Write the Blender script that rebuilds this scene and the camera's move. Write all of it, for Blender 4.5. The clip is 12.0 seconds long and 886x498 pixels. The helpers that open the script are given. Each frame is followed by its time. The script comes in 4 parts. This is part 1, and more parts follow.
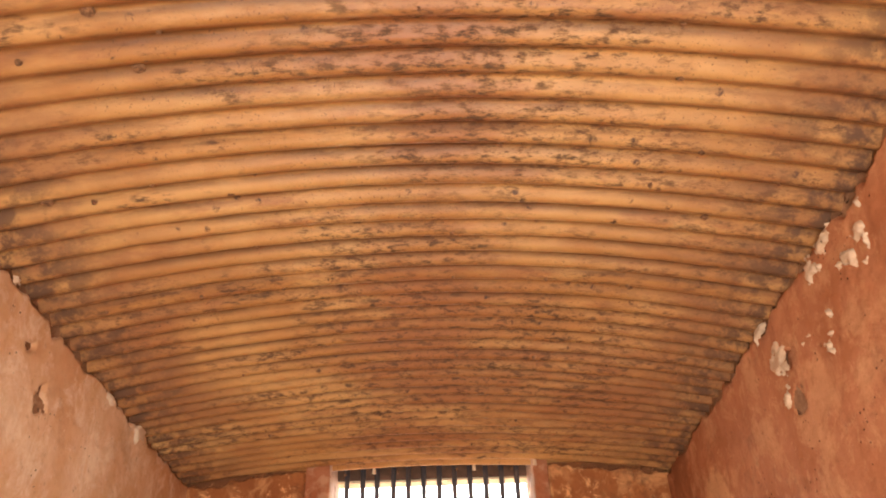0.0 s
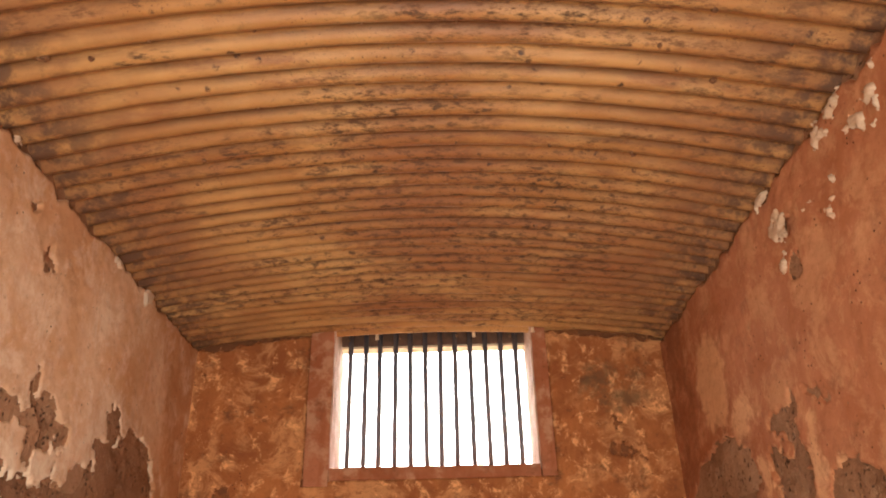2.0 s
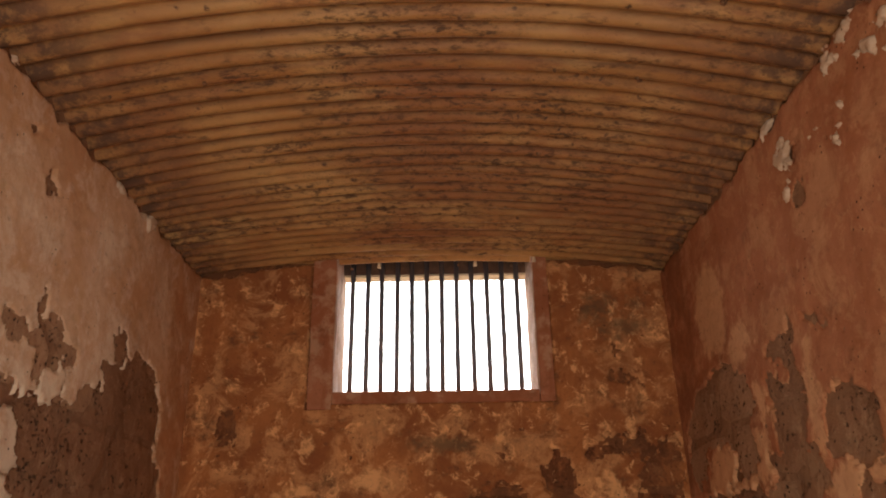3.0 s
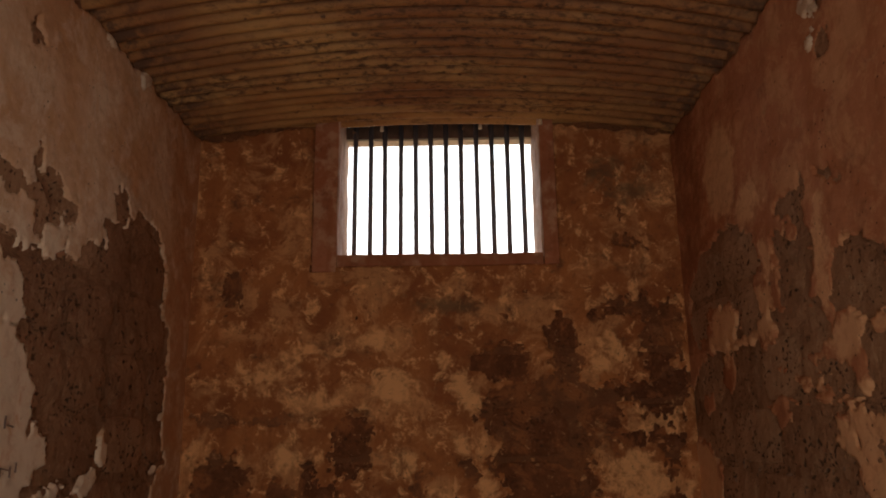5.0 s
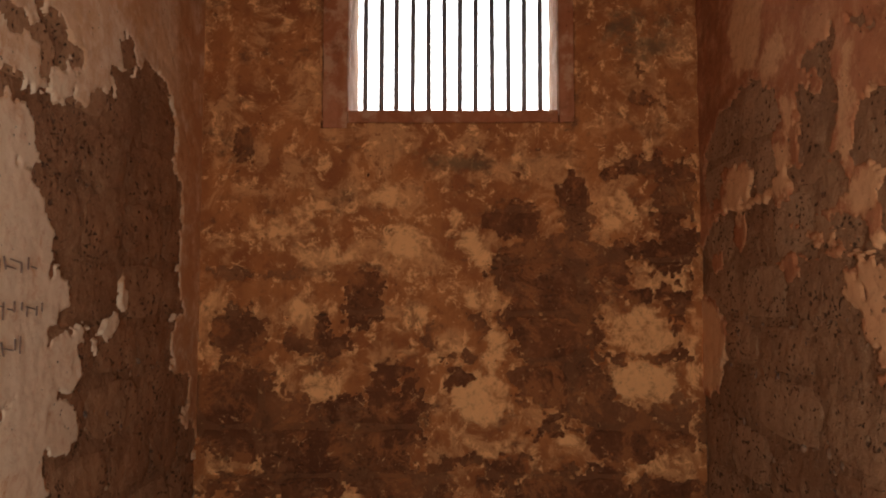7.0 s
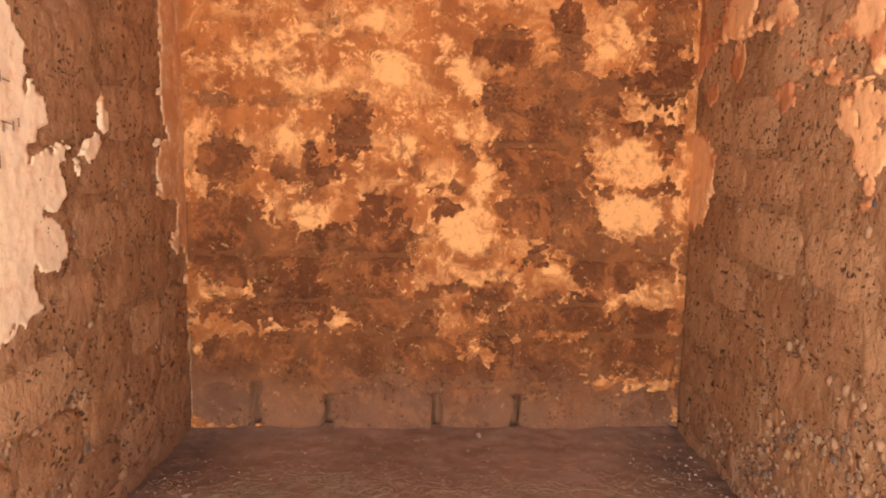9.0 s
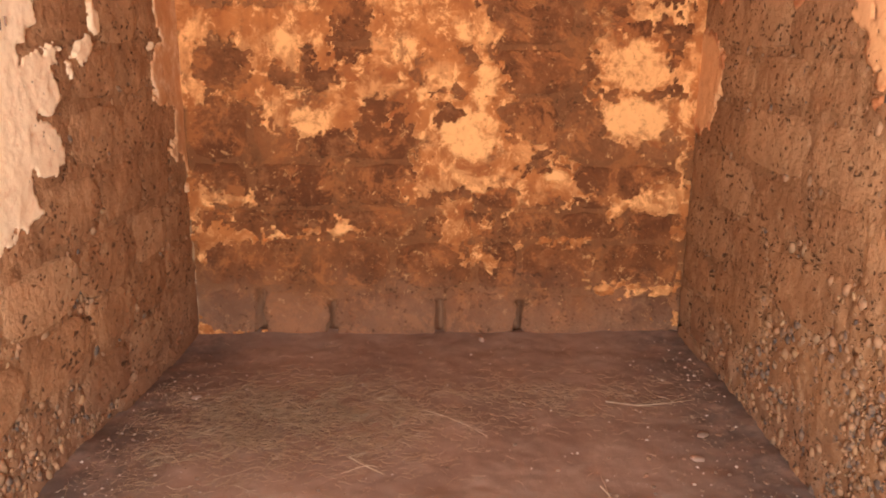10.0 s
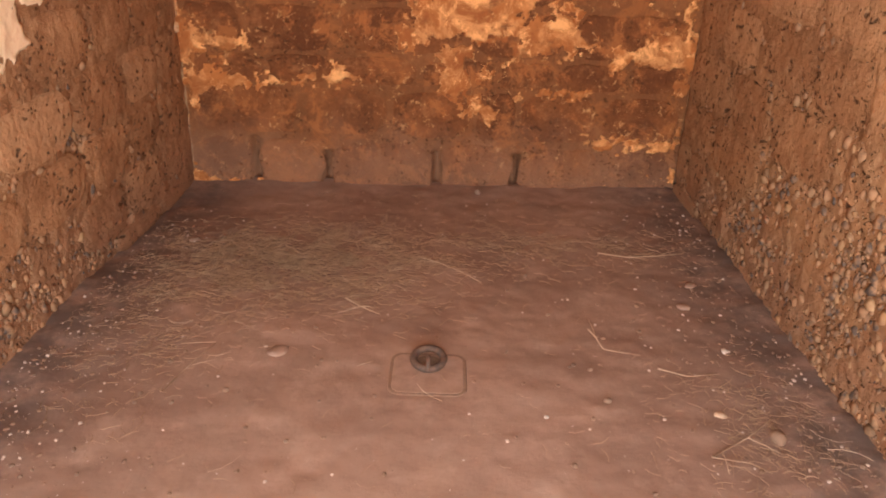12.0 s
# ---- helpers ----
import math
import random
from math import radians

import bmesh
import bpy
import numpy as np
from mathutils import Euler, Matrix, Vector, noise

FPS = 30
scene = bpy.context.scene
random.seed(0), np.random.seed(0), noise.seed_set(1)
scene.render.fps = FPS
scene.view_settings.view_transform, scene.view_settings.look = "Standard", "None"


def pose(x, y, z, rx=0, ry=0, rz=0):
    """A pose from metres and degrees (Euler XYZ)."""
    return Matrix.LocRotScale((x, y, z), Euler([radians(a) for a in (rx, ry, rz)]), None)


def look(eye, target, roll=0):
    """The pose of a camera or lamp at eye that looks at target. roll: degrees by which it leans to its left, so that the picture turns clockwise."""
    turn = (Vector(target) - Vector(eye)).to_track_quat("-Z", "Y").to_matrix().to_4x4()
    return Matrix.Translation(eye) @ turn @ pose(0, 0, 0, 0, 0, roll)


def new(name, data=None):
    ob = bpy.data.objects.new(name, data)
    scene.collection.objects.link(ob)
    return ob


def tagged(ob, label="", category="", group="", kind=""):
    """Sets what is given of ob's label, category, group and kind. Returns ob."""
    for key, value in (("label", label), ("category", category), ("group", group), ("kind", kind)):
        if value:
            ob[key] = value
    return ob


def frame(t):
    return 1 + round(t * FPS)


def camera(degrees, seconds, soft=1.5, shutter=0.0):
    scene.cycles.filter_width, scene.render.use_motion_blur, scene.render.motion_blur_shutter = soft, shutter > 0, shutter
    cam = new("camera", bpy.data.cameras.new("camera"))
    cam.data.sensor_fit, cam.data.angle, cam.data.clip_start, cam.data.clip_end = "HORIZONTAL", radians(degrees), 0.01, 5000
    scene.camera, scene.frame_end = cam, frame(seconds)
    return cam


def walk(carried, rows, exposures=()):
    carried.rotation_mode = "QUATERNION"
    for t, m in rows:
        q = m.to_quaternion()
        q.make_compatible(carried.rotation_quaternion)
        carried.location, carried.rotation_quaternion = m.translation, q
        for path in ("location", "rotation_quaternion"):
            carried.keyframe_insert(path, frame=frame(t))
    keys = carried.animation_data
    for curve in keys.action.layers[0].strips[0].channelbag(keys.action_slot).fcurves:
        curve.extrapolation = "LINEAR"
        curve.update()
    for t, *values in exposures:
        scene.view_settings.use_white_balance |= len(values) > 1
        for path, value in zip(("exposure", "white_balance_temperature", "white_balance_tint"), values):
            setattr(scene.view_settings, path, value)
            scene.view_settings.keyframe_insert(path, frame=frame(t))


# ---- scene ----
cam = camera(61.1, 12.0, soft=1.9)
PATH = [
    (0, (0.085, -0.13, 1.631), (0.107, 1.478, 2.82), -2.1),
    (0.5, (0.079, -0.125, 1.619), (0.094, 1.526, 2.748), -1.6),
    (1, (0.078, -0.121, 1.606), (0.088, 1.568, 2.677), -1.4),
    (1.5, (0.074, -0.114, 1.594), (0.091, 1.615, 2.599), -1.5),
    (2, (0.074, -0.104, 1.578), (0.088, 1.668, 2.504), -1.5),
    (2.5, (0.074, -0.099, 1.564), (0.086, 1.712, 2.412), -1.5),
    (3, (0.07, -0.095, 1.551), (0.077, 1.751, 2.32), -1.0),
    (3.2, (0.072, -0.091, 1.548), (0.073, 1.767, 2.29), -1.0),
    (4.8, (0.066, -0.037, 1.493), (0.059, 1.901, 1.988), -0.9),
    (5, (0.065, -0.03, 1.494), (0.058, 1.915, 1.957), -0.8),
    (5.5, (0.063, -0.03, 1.484), (0.059, 1.932, 1.872), -0.9),
    (6, (0.053, -0.025, 1.468), (0.04, 1.951, 1.774), -0.4),
    (6.5, (0.047, -0.022, 1.453), (0.022, 1.966, 1.675), -0.1),
    (7, (0.051, -0.013, 1.436), (0.017, 1.983, 1.559), 0.0),
    (7.2, (0.053, -0.01, 1.432), (0.017, 1.988, 1.511), -0.1),
    (8.8, (0.065, 0.005, 1.378), (0.055, 1.99, 1.132), 1.1),
    (9, (0.065, 0.006, 1.374), (0.057, 1.985, 1.084), 0.9),
    (9.5, (0.067, 0.013, 1.357), (0.048, 1.972, 0.956), 0.4),
    (10, (0.073, 0.016, 1.337), (0.057, 1.949, 0.823), 0.5),
    (10.5, (0.072, 0.013, 1.324), (0.078, 1.919, 0.718), 1.0),
    (11, (0.067, 0.009, 1.306), (0.076, 1.881, 0.601), 1.7),
    (11.5, (0.068, 0.006, 1.291), (0.076, 1.845, 0.506), 1.9),
    (12, (0.066, 0.001, 1.279), (0.073, 1.81, 0.427), 2.1),
]
EXPOSURES = [(0, 0.55), (1.0, 0.62), (2.0, 0.2), (2.5, -0.4), (3.0, -0.88), (3.2, -1.03), (4.8, -1.9), (5.5, -1.95), (6.5, -1.43), (7.2, -0.88), (8.8, 1.03), (10, 1.06), (12, 0.98)]
walk(cam, [(t, look(eye, target, roll)) for t, eye, target, roll in PATH], EXPOSURES)

# ---- daylight ----
world = bpy.data.worlds.new("sky")
world.use_nodes = True
scene.world = world
sky = world.node_tree.nodes.new("ShaderNodeTexSky")
sky.sky_type, sky.sun_disc = "NISHITA", False
sky.sun_elevation, sky.sun_rotation = radians(62), radians(250)
world.node_tree.links.new(sky.outputs[0], world.node_tree.nodes["Background"].inputs[0])
world.node_tree.nodes["Background"].inputs[1].default_value = 0.15
sun = new("sun", bpy.data.lights.new("sun", "SUN"))
sun.data.energy, sun.data.angle, sun.data.color = 5.0, radians(0.5), (1.0, 0.94, 0.86)
sun.matrix_world = look((-8, -3, 16), (0, 0, 0))
# daylight of the open doorway behind the viewer
door_light = new("doorway_light", bpy.data.lights.new("doorway_light", "AREA"))
door_light.data.shape, door_light.data.size, door_light.data.size_y = "RECTANGLE", 1.15, 1.95
door_light.data.energy, door_light.data.color = 70, (1.0, 0.92, 0.84)
door_light.matrix_world = look((0.05, -0.86, 1.04), (0.05, 3.0, 1.95))

# ---- plan ----
XL, XR, YB, YF = -1.16, 1.20, 3.50, -0.60   # inner faces of the cell
SPRING = 2.925                              # vault at the walls
WX0, WX1, WZ = -0.46, 0.537, 2.312          # window opening
THICK = 0.33
MID = (XL + XR) / 2


def towards_end(y):
    s = np.clip((y - 2.2) / 1.3, 0, 1)
    return s * s * (3 - 2 * s)


def vault(x, y=YB):
    """Height of the vault, which flattens towards the end wall."""
    u = (x - MID) / (XR - MID)
    return SPRING + (0.148 - 0.061 * towards_end(y)) * (1 - u * u)


# ---- smooth random fields ----
TABLES = {}


def lattice(u, v, seed):
    if seed not in TABLES:
        TABLES[seed] = np.random.RandomState(seed).rand(256, 256)
    table = TABLES[seed]
    i, j = np.floor(u).astype(int), np.floor(v).astype(int)
    a, b = u - i, v - j
    a, b = a * a * (3 - 2 * a), b * b * (3 - 2 * b)
    at = lambda p, q: table[p % 256, q % 256]
    return ((at(i, j) * (1 - a) + at(i + 1, j) * a) * (1 - b) + (at(i, j + 1) * (1 - a) + at(i + 1, j + 1) * a) * b) * 2 - 1


def fractal(u, v, scale, seed, octaves=4):
    total, gain = 0, 1.0
    for k in range(octaves):
        total = total + gain * lattice(u * scale * 2 ** k + 17.3, v * scale * 2 ** k + 5.1, seed + k)
        gain *= 0.5
    return total


# ---- materials ----
class Shade:
    """A small builder of node materials."""

    def __init__(self, name, roughness=0.9, metallic=0.0, specular=0.3):
        self.m = bpy.data.materials.new(name)
        self.m.use_nodes = True
        self.t = self.m.node_tree
        self.p = self.t.nodes["Principled BSDF"]
        self.p.inputs["Roughness"].default_value = roughness
        self.p.inputs["Metallic"].default_value = metallic
        self.p.inputs["Specular IOR Level"].default_value = specular
        self.where = self.t.nodes.new("ShaderNodeNewGeometry").outputs["Position"]

    def put(self, socket, value):
        if hasattr(value, "is_output"):
            self.t.links.new(value, socket)
        elif isinstance(value, tuple) and len(value) == 3 and socket.type == "RGBA":
            socket.default_value = (*value, 1)
        else:
            socket.default_value = value

    def stretch(self, sx, sy, sz):
        n = self.t.nodes.new("ShaderNodeVectorMath")
        n.operation = "MULTIPLY"
        self.put(n.inputs[0], self.where)
        n.inputs[1].default_value = (sx, sy, sz)
        return n.outputs[0]

    def noise(self, scale, detail=5, rough=0.6, at=None, distort=0.0):
        n = self.t.nodes.new("ShaderNodeTexNoise")
        self.put(n.inputs["Vector"], at or self.where)
        self.put(n.inputs["Scale"], scale)
        self.put(n.inputs["Detail"], detail)
        self.put(n.inputs["Roughness"], rough)
        self.put(n.inputs["Distortion"], distort)
        return n.outputs["Fac"]

    def warped(self, scale, amount, sx=1.0, sy=1.0, sz=1.0):
        n = self.t.nodes.new("ShaderNodeTexNoise")
        self.put(n.inputs["Vector"], self.where)
        self.put(n.inputs["Scale"], scale)
        self.put(n.inputs["Detail"], 3.0)
        m = self.t.nodes.new("ShaderNodeVectorMath")
        m.operation = "MULTIPLY_ADD"
        self.put(m.inputs[0], n.outputs["Color"])
        m.inputs[1].default_value = (amount, amount, amount)
        self.put(m.inputs[2], self.stretch(sx, sy, sz))
        return m.outputs[0]

    def cells(self, scale, feature="F1", at=None, random=1.0):
        n = self.t.nodes.new("ShaderNodeTexVoronoi")
        n.feature = feature
        self.put(n.inputs["Vector"], at or self.where)
        self.put(n.inputs["Scale"], scale)
        self.put(n.inputs["Randomness"], random)
        return n.outputs["Distance"]

    def band(self, value, low, high):
        n = self.t.nodes.new("ShaderNodeMapRange")
        n.interpolation_type = "SMOOTHSTEP"
        self.put(n.inputs["Value"], value)
        self.put(n.inputs["From Min"], low)
        self.put(n.inputs["From Max"], high)
        return n.outputs["Result"]

    def sum(self, op, a, b=0.0):
        n = self.t.nodes.new("ShaderNodeMath")
        n.operation = op
        self.put(n.inputs[0], a)
        self.put(n.inputs[1], b)
        return n.outputs[0]

    def mix(self, fac, a, b, blend="MIX"):
        n = self.t.nodes.new("ShaderNodeMix")
        n.data_type, n.blend_type = "RGBA", blend
        self.put(n.inputs[0], fac)
        self.put(n.inputs[6], a)
        self.put(n.inputs[7], b)
        return n.outputs[2]

    def attribute(self, name):
        n = self.t.nodes.new("ShaderNodeAttribute")
        n.attribute_name = name
        return n.outputs["Fac"]

    def any_piece(self):
        return self.t.nodes.new("ShaderNodeObjectInfo").outputs["Random"]

    def any_island(self):
        return self.t.nodes.new("ShaderNodeNewGeometry").outputs["Random Per Island"]

    def height(self):
        n = self.t.nodes.new("ShaderNodeSeparateXYZ")
        self.put(n.inputs[0], self.where)
        return n.outputs["Z"]

    def bump(self, value, strength=0.5, distance=0.01):
        n = self.t.nodes.new("ShaderNodeBump")
        self.put(n.inputs["Strength"], strength)
        self.put(n.inputs["Distance"], distance)
        self.put(n.inputs["Height"], value)
        last = self.p.inputs["Normal"].links
        if last:
            self.put(n.inputs["Normal"], last[0].from_socket)
        self.put(self.p.inputs["Normal"], n.outputs["Normal"])

    def done(self, colour, roughness=None):
        self.put(self.p.inputs["Base Color"], colour)
        if roughness is not None:
            self.put(self.p.inputs["Roughness"], roughness)
        return self.m


def plaster(name, pale, main, deep, stain, streaks=0.5, pale_amount=0.5, mould=0.75, tone=(0.4, 0.2, 0.1), mottle=0.3):
    """Old limewashed plaster: clouds of colour, runs, dark mould, chips and a broken pale edge."""
    s = Shade(name, 0.92, specular=0.2)
    c = s.mix(s.band(s.noise(2.6, 6, 0.62), 0.35, 0.66), main, deep)
    c = s.mix(s.sum("MULTIPLY", s.band(s.noise(5.5, 7, 0.68, distort=0.6), 0.47, 0.62), pale_amount), c, pale)
    runs = s.noise(3.0, 5, 0.6, at=s.stretch(5.5, 5.5, 0.55))
    c = s.mix(s.sum("MULTIPLY", s.band(runs, 0.48, 0.72), streaks), c, deep)
    c = s.mix(s.sum("MULTIPLY", s.band(s.noise(4.3, 8, 0.72, at=s.stretch(1.0, 1.0, 1.3)), 0.53, 0.68), mould), c, stain)
    c = s.mix(s.sum("MULTIPLY", s.band(s.noise(26, 4, 0.6), 0.60, 0.74), 0.5), c, stain)
    c = s.mix(s.sum("MULTIPLY", s.band(s.noise(15, 7, 0.72, distort=0.4), 0.53, 0.64), mottle), c, pale)
    c = s.mix(s.sum("MULTIPLY", s.band(s.noise(19, 7, 0.74, distort=0.5), 0.55, 0.66), mottle), c, deep)
    grain = s.noise(9, 9, 0.74, distort=0.5)
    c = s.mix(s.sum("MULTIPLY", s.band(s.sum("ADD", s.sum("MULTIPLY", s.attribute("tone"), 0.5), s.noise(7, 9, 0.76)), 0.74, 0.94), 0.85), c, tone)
    c = s.mix(s.sum("MULTIPLY", s.band(s.sum("ADD", s.sum("MULTIPLY", s.attribute("fade"), 0.34), grain), 0.69, 0.86), 0.92), c, pale)
    c = s.mix(s.sum("MULTIPLY", s.band(s.noise(34, 7, 0.75, distort=0.6), 0.52, 0.66), 0.4), c, deep)
    pits = s.band(s.cells(38), 0.16, 0.07)
    some = s.sum("MULTIPLY", pits, s.band(s.noise(6, 3), 0.52, 0.62))
    c = s.mix(some, c, (0.07, 0.035, 0.02))
    edge = s.band(s.attribute("depth"), 0.011, 0.003)
    c = s.mix(s.sum("MULTIPLY", edge, s.sum("MULTIPLY", s.band(s.noise(9, 4), 0.50, 0.64), 0.6)), c, pale)
    s.bump(s.noise(7, 6, 0.6), 0.45, 0.02)
    s.bump(s.noise(70, 4, 0.6), 0.35, 0.003)
    s.bump(s.sum("MULTIPLY", some, -1.0), 0.8, 0.006)
    return s.done(c)


def stone(name, main, deep, dusty, pits=1.0, pit_scale=46, grain=0.6, sparse=0.50, wash=None, fleck=None):
    """Rough stone and earth mortar with small holes and grit."""
    s = Shade(name, 0.95, specular=0.15)
    c = s.mix(s.band(s.noise(4.5, 7, 0.65), 0.34, 0.68), main, deep)
    pick = s.any_piece()
    c = s.mix(s.sum("MULTIPLY", s.band(pick, 0.35, 1.0), 0.7), c, deep)
    c = s.mix(s.sum("MULTIPLY", s.band(pick, 0.45, 0.0), 0.4), c, dusty)
    c = s.mix(s.sum("MULTIPLY", s.band(s.noise(11, 6, 0.7), 0.5, 0.7), 0.55), c, dusty)
    c = s.mix(s.sum("MULTIPLY", s.band(s.noise(60, 3, 0.6), 0.6, 0.75), grain), c, dusty)
    if wash:
        c = s.mix(s.sum("MULTIPLY", s.band(s.noise(6.5, 9, 0.76, distort=0.4), 0.50, 0.60), 0.7), c, wash)
        c = s.mix(s.sum("MULTIPLY", s.band(s.noise(23, 8, 0.78, distort=0.5), 0.585, 0.64), 0.75), c, fleck)
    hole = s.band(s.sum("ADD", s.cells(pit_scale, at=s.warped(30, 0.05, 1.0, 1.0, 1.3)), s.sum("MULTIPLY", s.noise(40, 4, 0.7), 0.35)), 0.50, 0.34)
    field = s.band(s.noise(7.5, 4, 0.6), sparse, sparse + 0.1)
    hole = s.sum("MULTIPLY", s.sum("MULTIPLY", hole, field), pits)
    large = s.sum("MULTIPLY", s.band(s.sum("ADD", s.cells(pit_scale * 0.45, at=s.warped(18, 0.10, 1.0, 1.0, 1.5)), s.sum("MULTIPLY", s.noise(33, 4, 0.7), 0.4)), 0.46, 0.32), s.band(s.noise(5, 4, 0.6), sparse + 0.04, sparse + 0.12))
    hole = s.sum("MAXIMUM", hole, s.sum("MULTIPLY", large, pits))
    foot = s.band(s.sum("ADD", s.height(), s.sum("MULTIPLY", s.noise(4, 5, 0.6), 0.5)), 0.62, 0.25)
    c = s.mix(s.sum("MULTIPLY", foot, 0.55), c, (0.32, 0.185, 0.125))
    # shade within the holes, painted dark brown on top of the bump
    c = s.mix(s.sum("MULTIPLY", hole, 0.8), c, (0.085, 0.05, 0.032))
    s.bump(s.noise(14, 6, 0.65), 0.9, 0.025)
    s.bump(s.noise(85, 4, 0.7), 0.5, 0.004)
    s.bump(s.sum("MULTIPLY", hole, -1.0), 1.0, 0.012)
    return s.done(c)


PLASTER_WEST = plaster("pale_pink_plaster", (0.90, 0.74, 0.54), (0.80, 0.56, 0.35), (0.65, 0.36, 0.18), (0.40, 0.21, 0.11), 0.5, 0.6, 0.35, (0.58, 0.29, 0.13))
PLASTER_EAST = plaster("red_ochre_plaster", (0.77, 0.44, 0.225), (0.56, 0.24, 0.115), (0.42, 0.155, 0.065), (0.24, 0.10, 0.05), 0.6, 0.42, 0.5, (0.30, 0.12, 0.055))
PLASTER_NORTH = plaster("ochre_plaster", (0.93, 0.505, 0.215), (0.52, 0.20, 0.066), (0.32, 0.11, 0.038), (0.15, 0.07, 0.035), 0.5, 0.5, 0.9, (0.20, 0.115, 0.055), 0.9)
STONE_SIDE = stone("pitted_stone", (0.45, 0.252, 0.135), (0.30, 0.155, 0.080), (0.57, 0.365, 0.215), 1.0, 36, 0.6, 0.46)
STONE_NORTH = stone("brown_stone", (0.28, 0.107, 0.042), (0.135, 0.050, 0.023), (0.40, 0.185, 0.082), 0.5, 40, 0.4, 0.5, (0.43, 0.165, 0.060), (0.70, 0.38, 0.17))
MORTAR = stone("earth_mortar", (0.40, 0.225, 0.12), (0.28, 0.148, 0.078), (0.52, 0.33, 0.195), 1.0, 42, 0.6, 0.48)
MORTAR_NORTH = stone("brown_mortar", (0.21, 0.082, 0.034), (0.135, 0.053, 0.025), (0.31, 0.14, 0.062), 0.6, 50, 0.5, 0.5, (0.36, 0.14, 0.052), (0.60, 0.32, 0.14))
OUTER = stone("outer_render", (0.55, 0.42, 0.30), (0.45, 0.33, 0.22), (0.62, 0.5, 0.38), 0.2)


def ceiling_material():
    s = Shade("painted_corrugated_iron", 0.45, specular=0.3)
    c = s.mix(s.band(s.noise(1.7, 5, 0.6), 0.35, 0.65), (0.60, 0.335, 0.118), (0.43, 0.198, 0.060))
    c = s.mix(s.sum("MULTIPLY", s.band(s.noise(3.2, 6, 0.65, at=s.stretch(0.7, 3.0, 1.0)), 0.48, 0.66), 0.55), c, (0.62, 0.37, 0.145))
    c = s.mix(s.sum("MULTIPLY", s.band(s.noise(2.4, 6, 0.7, at=s.stretch(1.0, 4.0, 1.0)), 0.52, 0.68), 0.75), c, (0.34, 0.14, 0.055))
    c = s.mix(s.band(s.sum("ADD", s.sum("MULTIPLY", s.attribute("soot"), 0.5), s.noise(2.8, 6, 0.65, at=s.stretch(1.0, 3.0, 1.0))), 0.70, 1.15), c, (0.36, 0.145, 0.050))
    # soot in streaks that run along the folds
    soot = s.sum("MULTIPLY", s.band(s.noise(2.2, 5, 0.65, at=s.stretch(0.8, 2.2, 1.0)), s.sum("SUBTRACT", 0.52, s.sum("MULTIPLY", s.attribute("soot"), 0.30)), 0.60), s.band(s.noise(42, 5, 0.75, at=s.stretch(0.45, 1.3, 1.0)), 0.46, 0.64))
    c = s.mix(s.sum("MULTIPLY", soot, 0.95), c, (0.10, 0.055, 0.03))
    # darker brown in the grooves, broken up by noise
    groove_brown = s.sum("MULTIPLY", s.band(s.attribute("fold"), 0.35, 0.95), s.band(s.noise(5, 7, 0.72, at=s.stretch(0.25, 2.2, 1.0)), 0.38, 0.60))
    c = s.mix(s.sum("MULTIPLY", groove_brown, 0.75), c, (0.14, 0.06, 0.026))
    speck = s.sum("MULTIPLY", s.band(s.noise(120, 3, 0.7), 0.60, 0.68), s.band(s.noise(2.1, 5, 0.6), 0.42, 0.6))
    c = s.mix(s.sum("MULTIPLY", speck, 0.8), c, (0.07, 0.035, 0.02))
    spots = s.sum("MULTIPLY", s.band(s.cells(17), 0.24, 0.12), s.band(s.noise(55, 4, 0.7), 0.44, 0.58))
    few = s.sum("MULTIPLY", spots, s.band(s.noise(4.7, 3), 0.48, 0.58))
    c = s.mix(few, c, (0.09, 0.045, 0.025))
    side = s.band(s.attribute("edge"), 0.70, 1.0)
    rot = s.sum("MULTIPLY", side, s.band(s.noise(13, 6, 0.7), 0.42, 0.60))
    # shade towards the side walls, painted in as a rusty brown tint
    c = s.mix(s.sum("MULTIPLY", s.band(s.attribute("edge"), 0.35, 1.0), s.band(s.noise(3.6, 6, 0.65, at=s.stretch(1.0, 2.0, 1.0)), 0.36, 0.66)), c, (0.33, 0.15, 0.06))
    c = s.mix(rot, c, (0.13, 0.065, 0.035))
    s.bump(s.noise(9, 6, 0.6), 0.3, 0.01)
    s.bump(s.noise(90, 4, 0.65), 0.25, 0.002)
    return s.done(c, s.sum("ADD", 0.42, s.sum("MULTIPLY", soot, 0.4)))


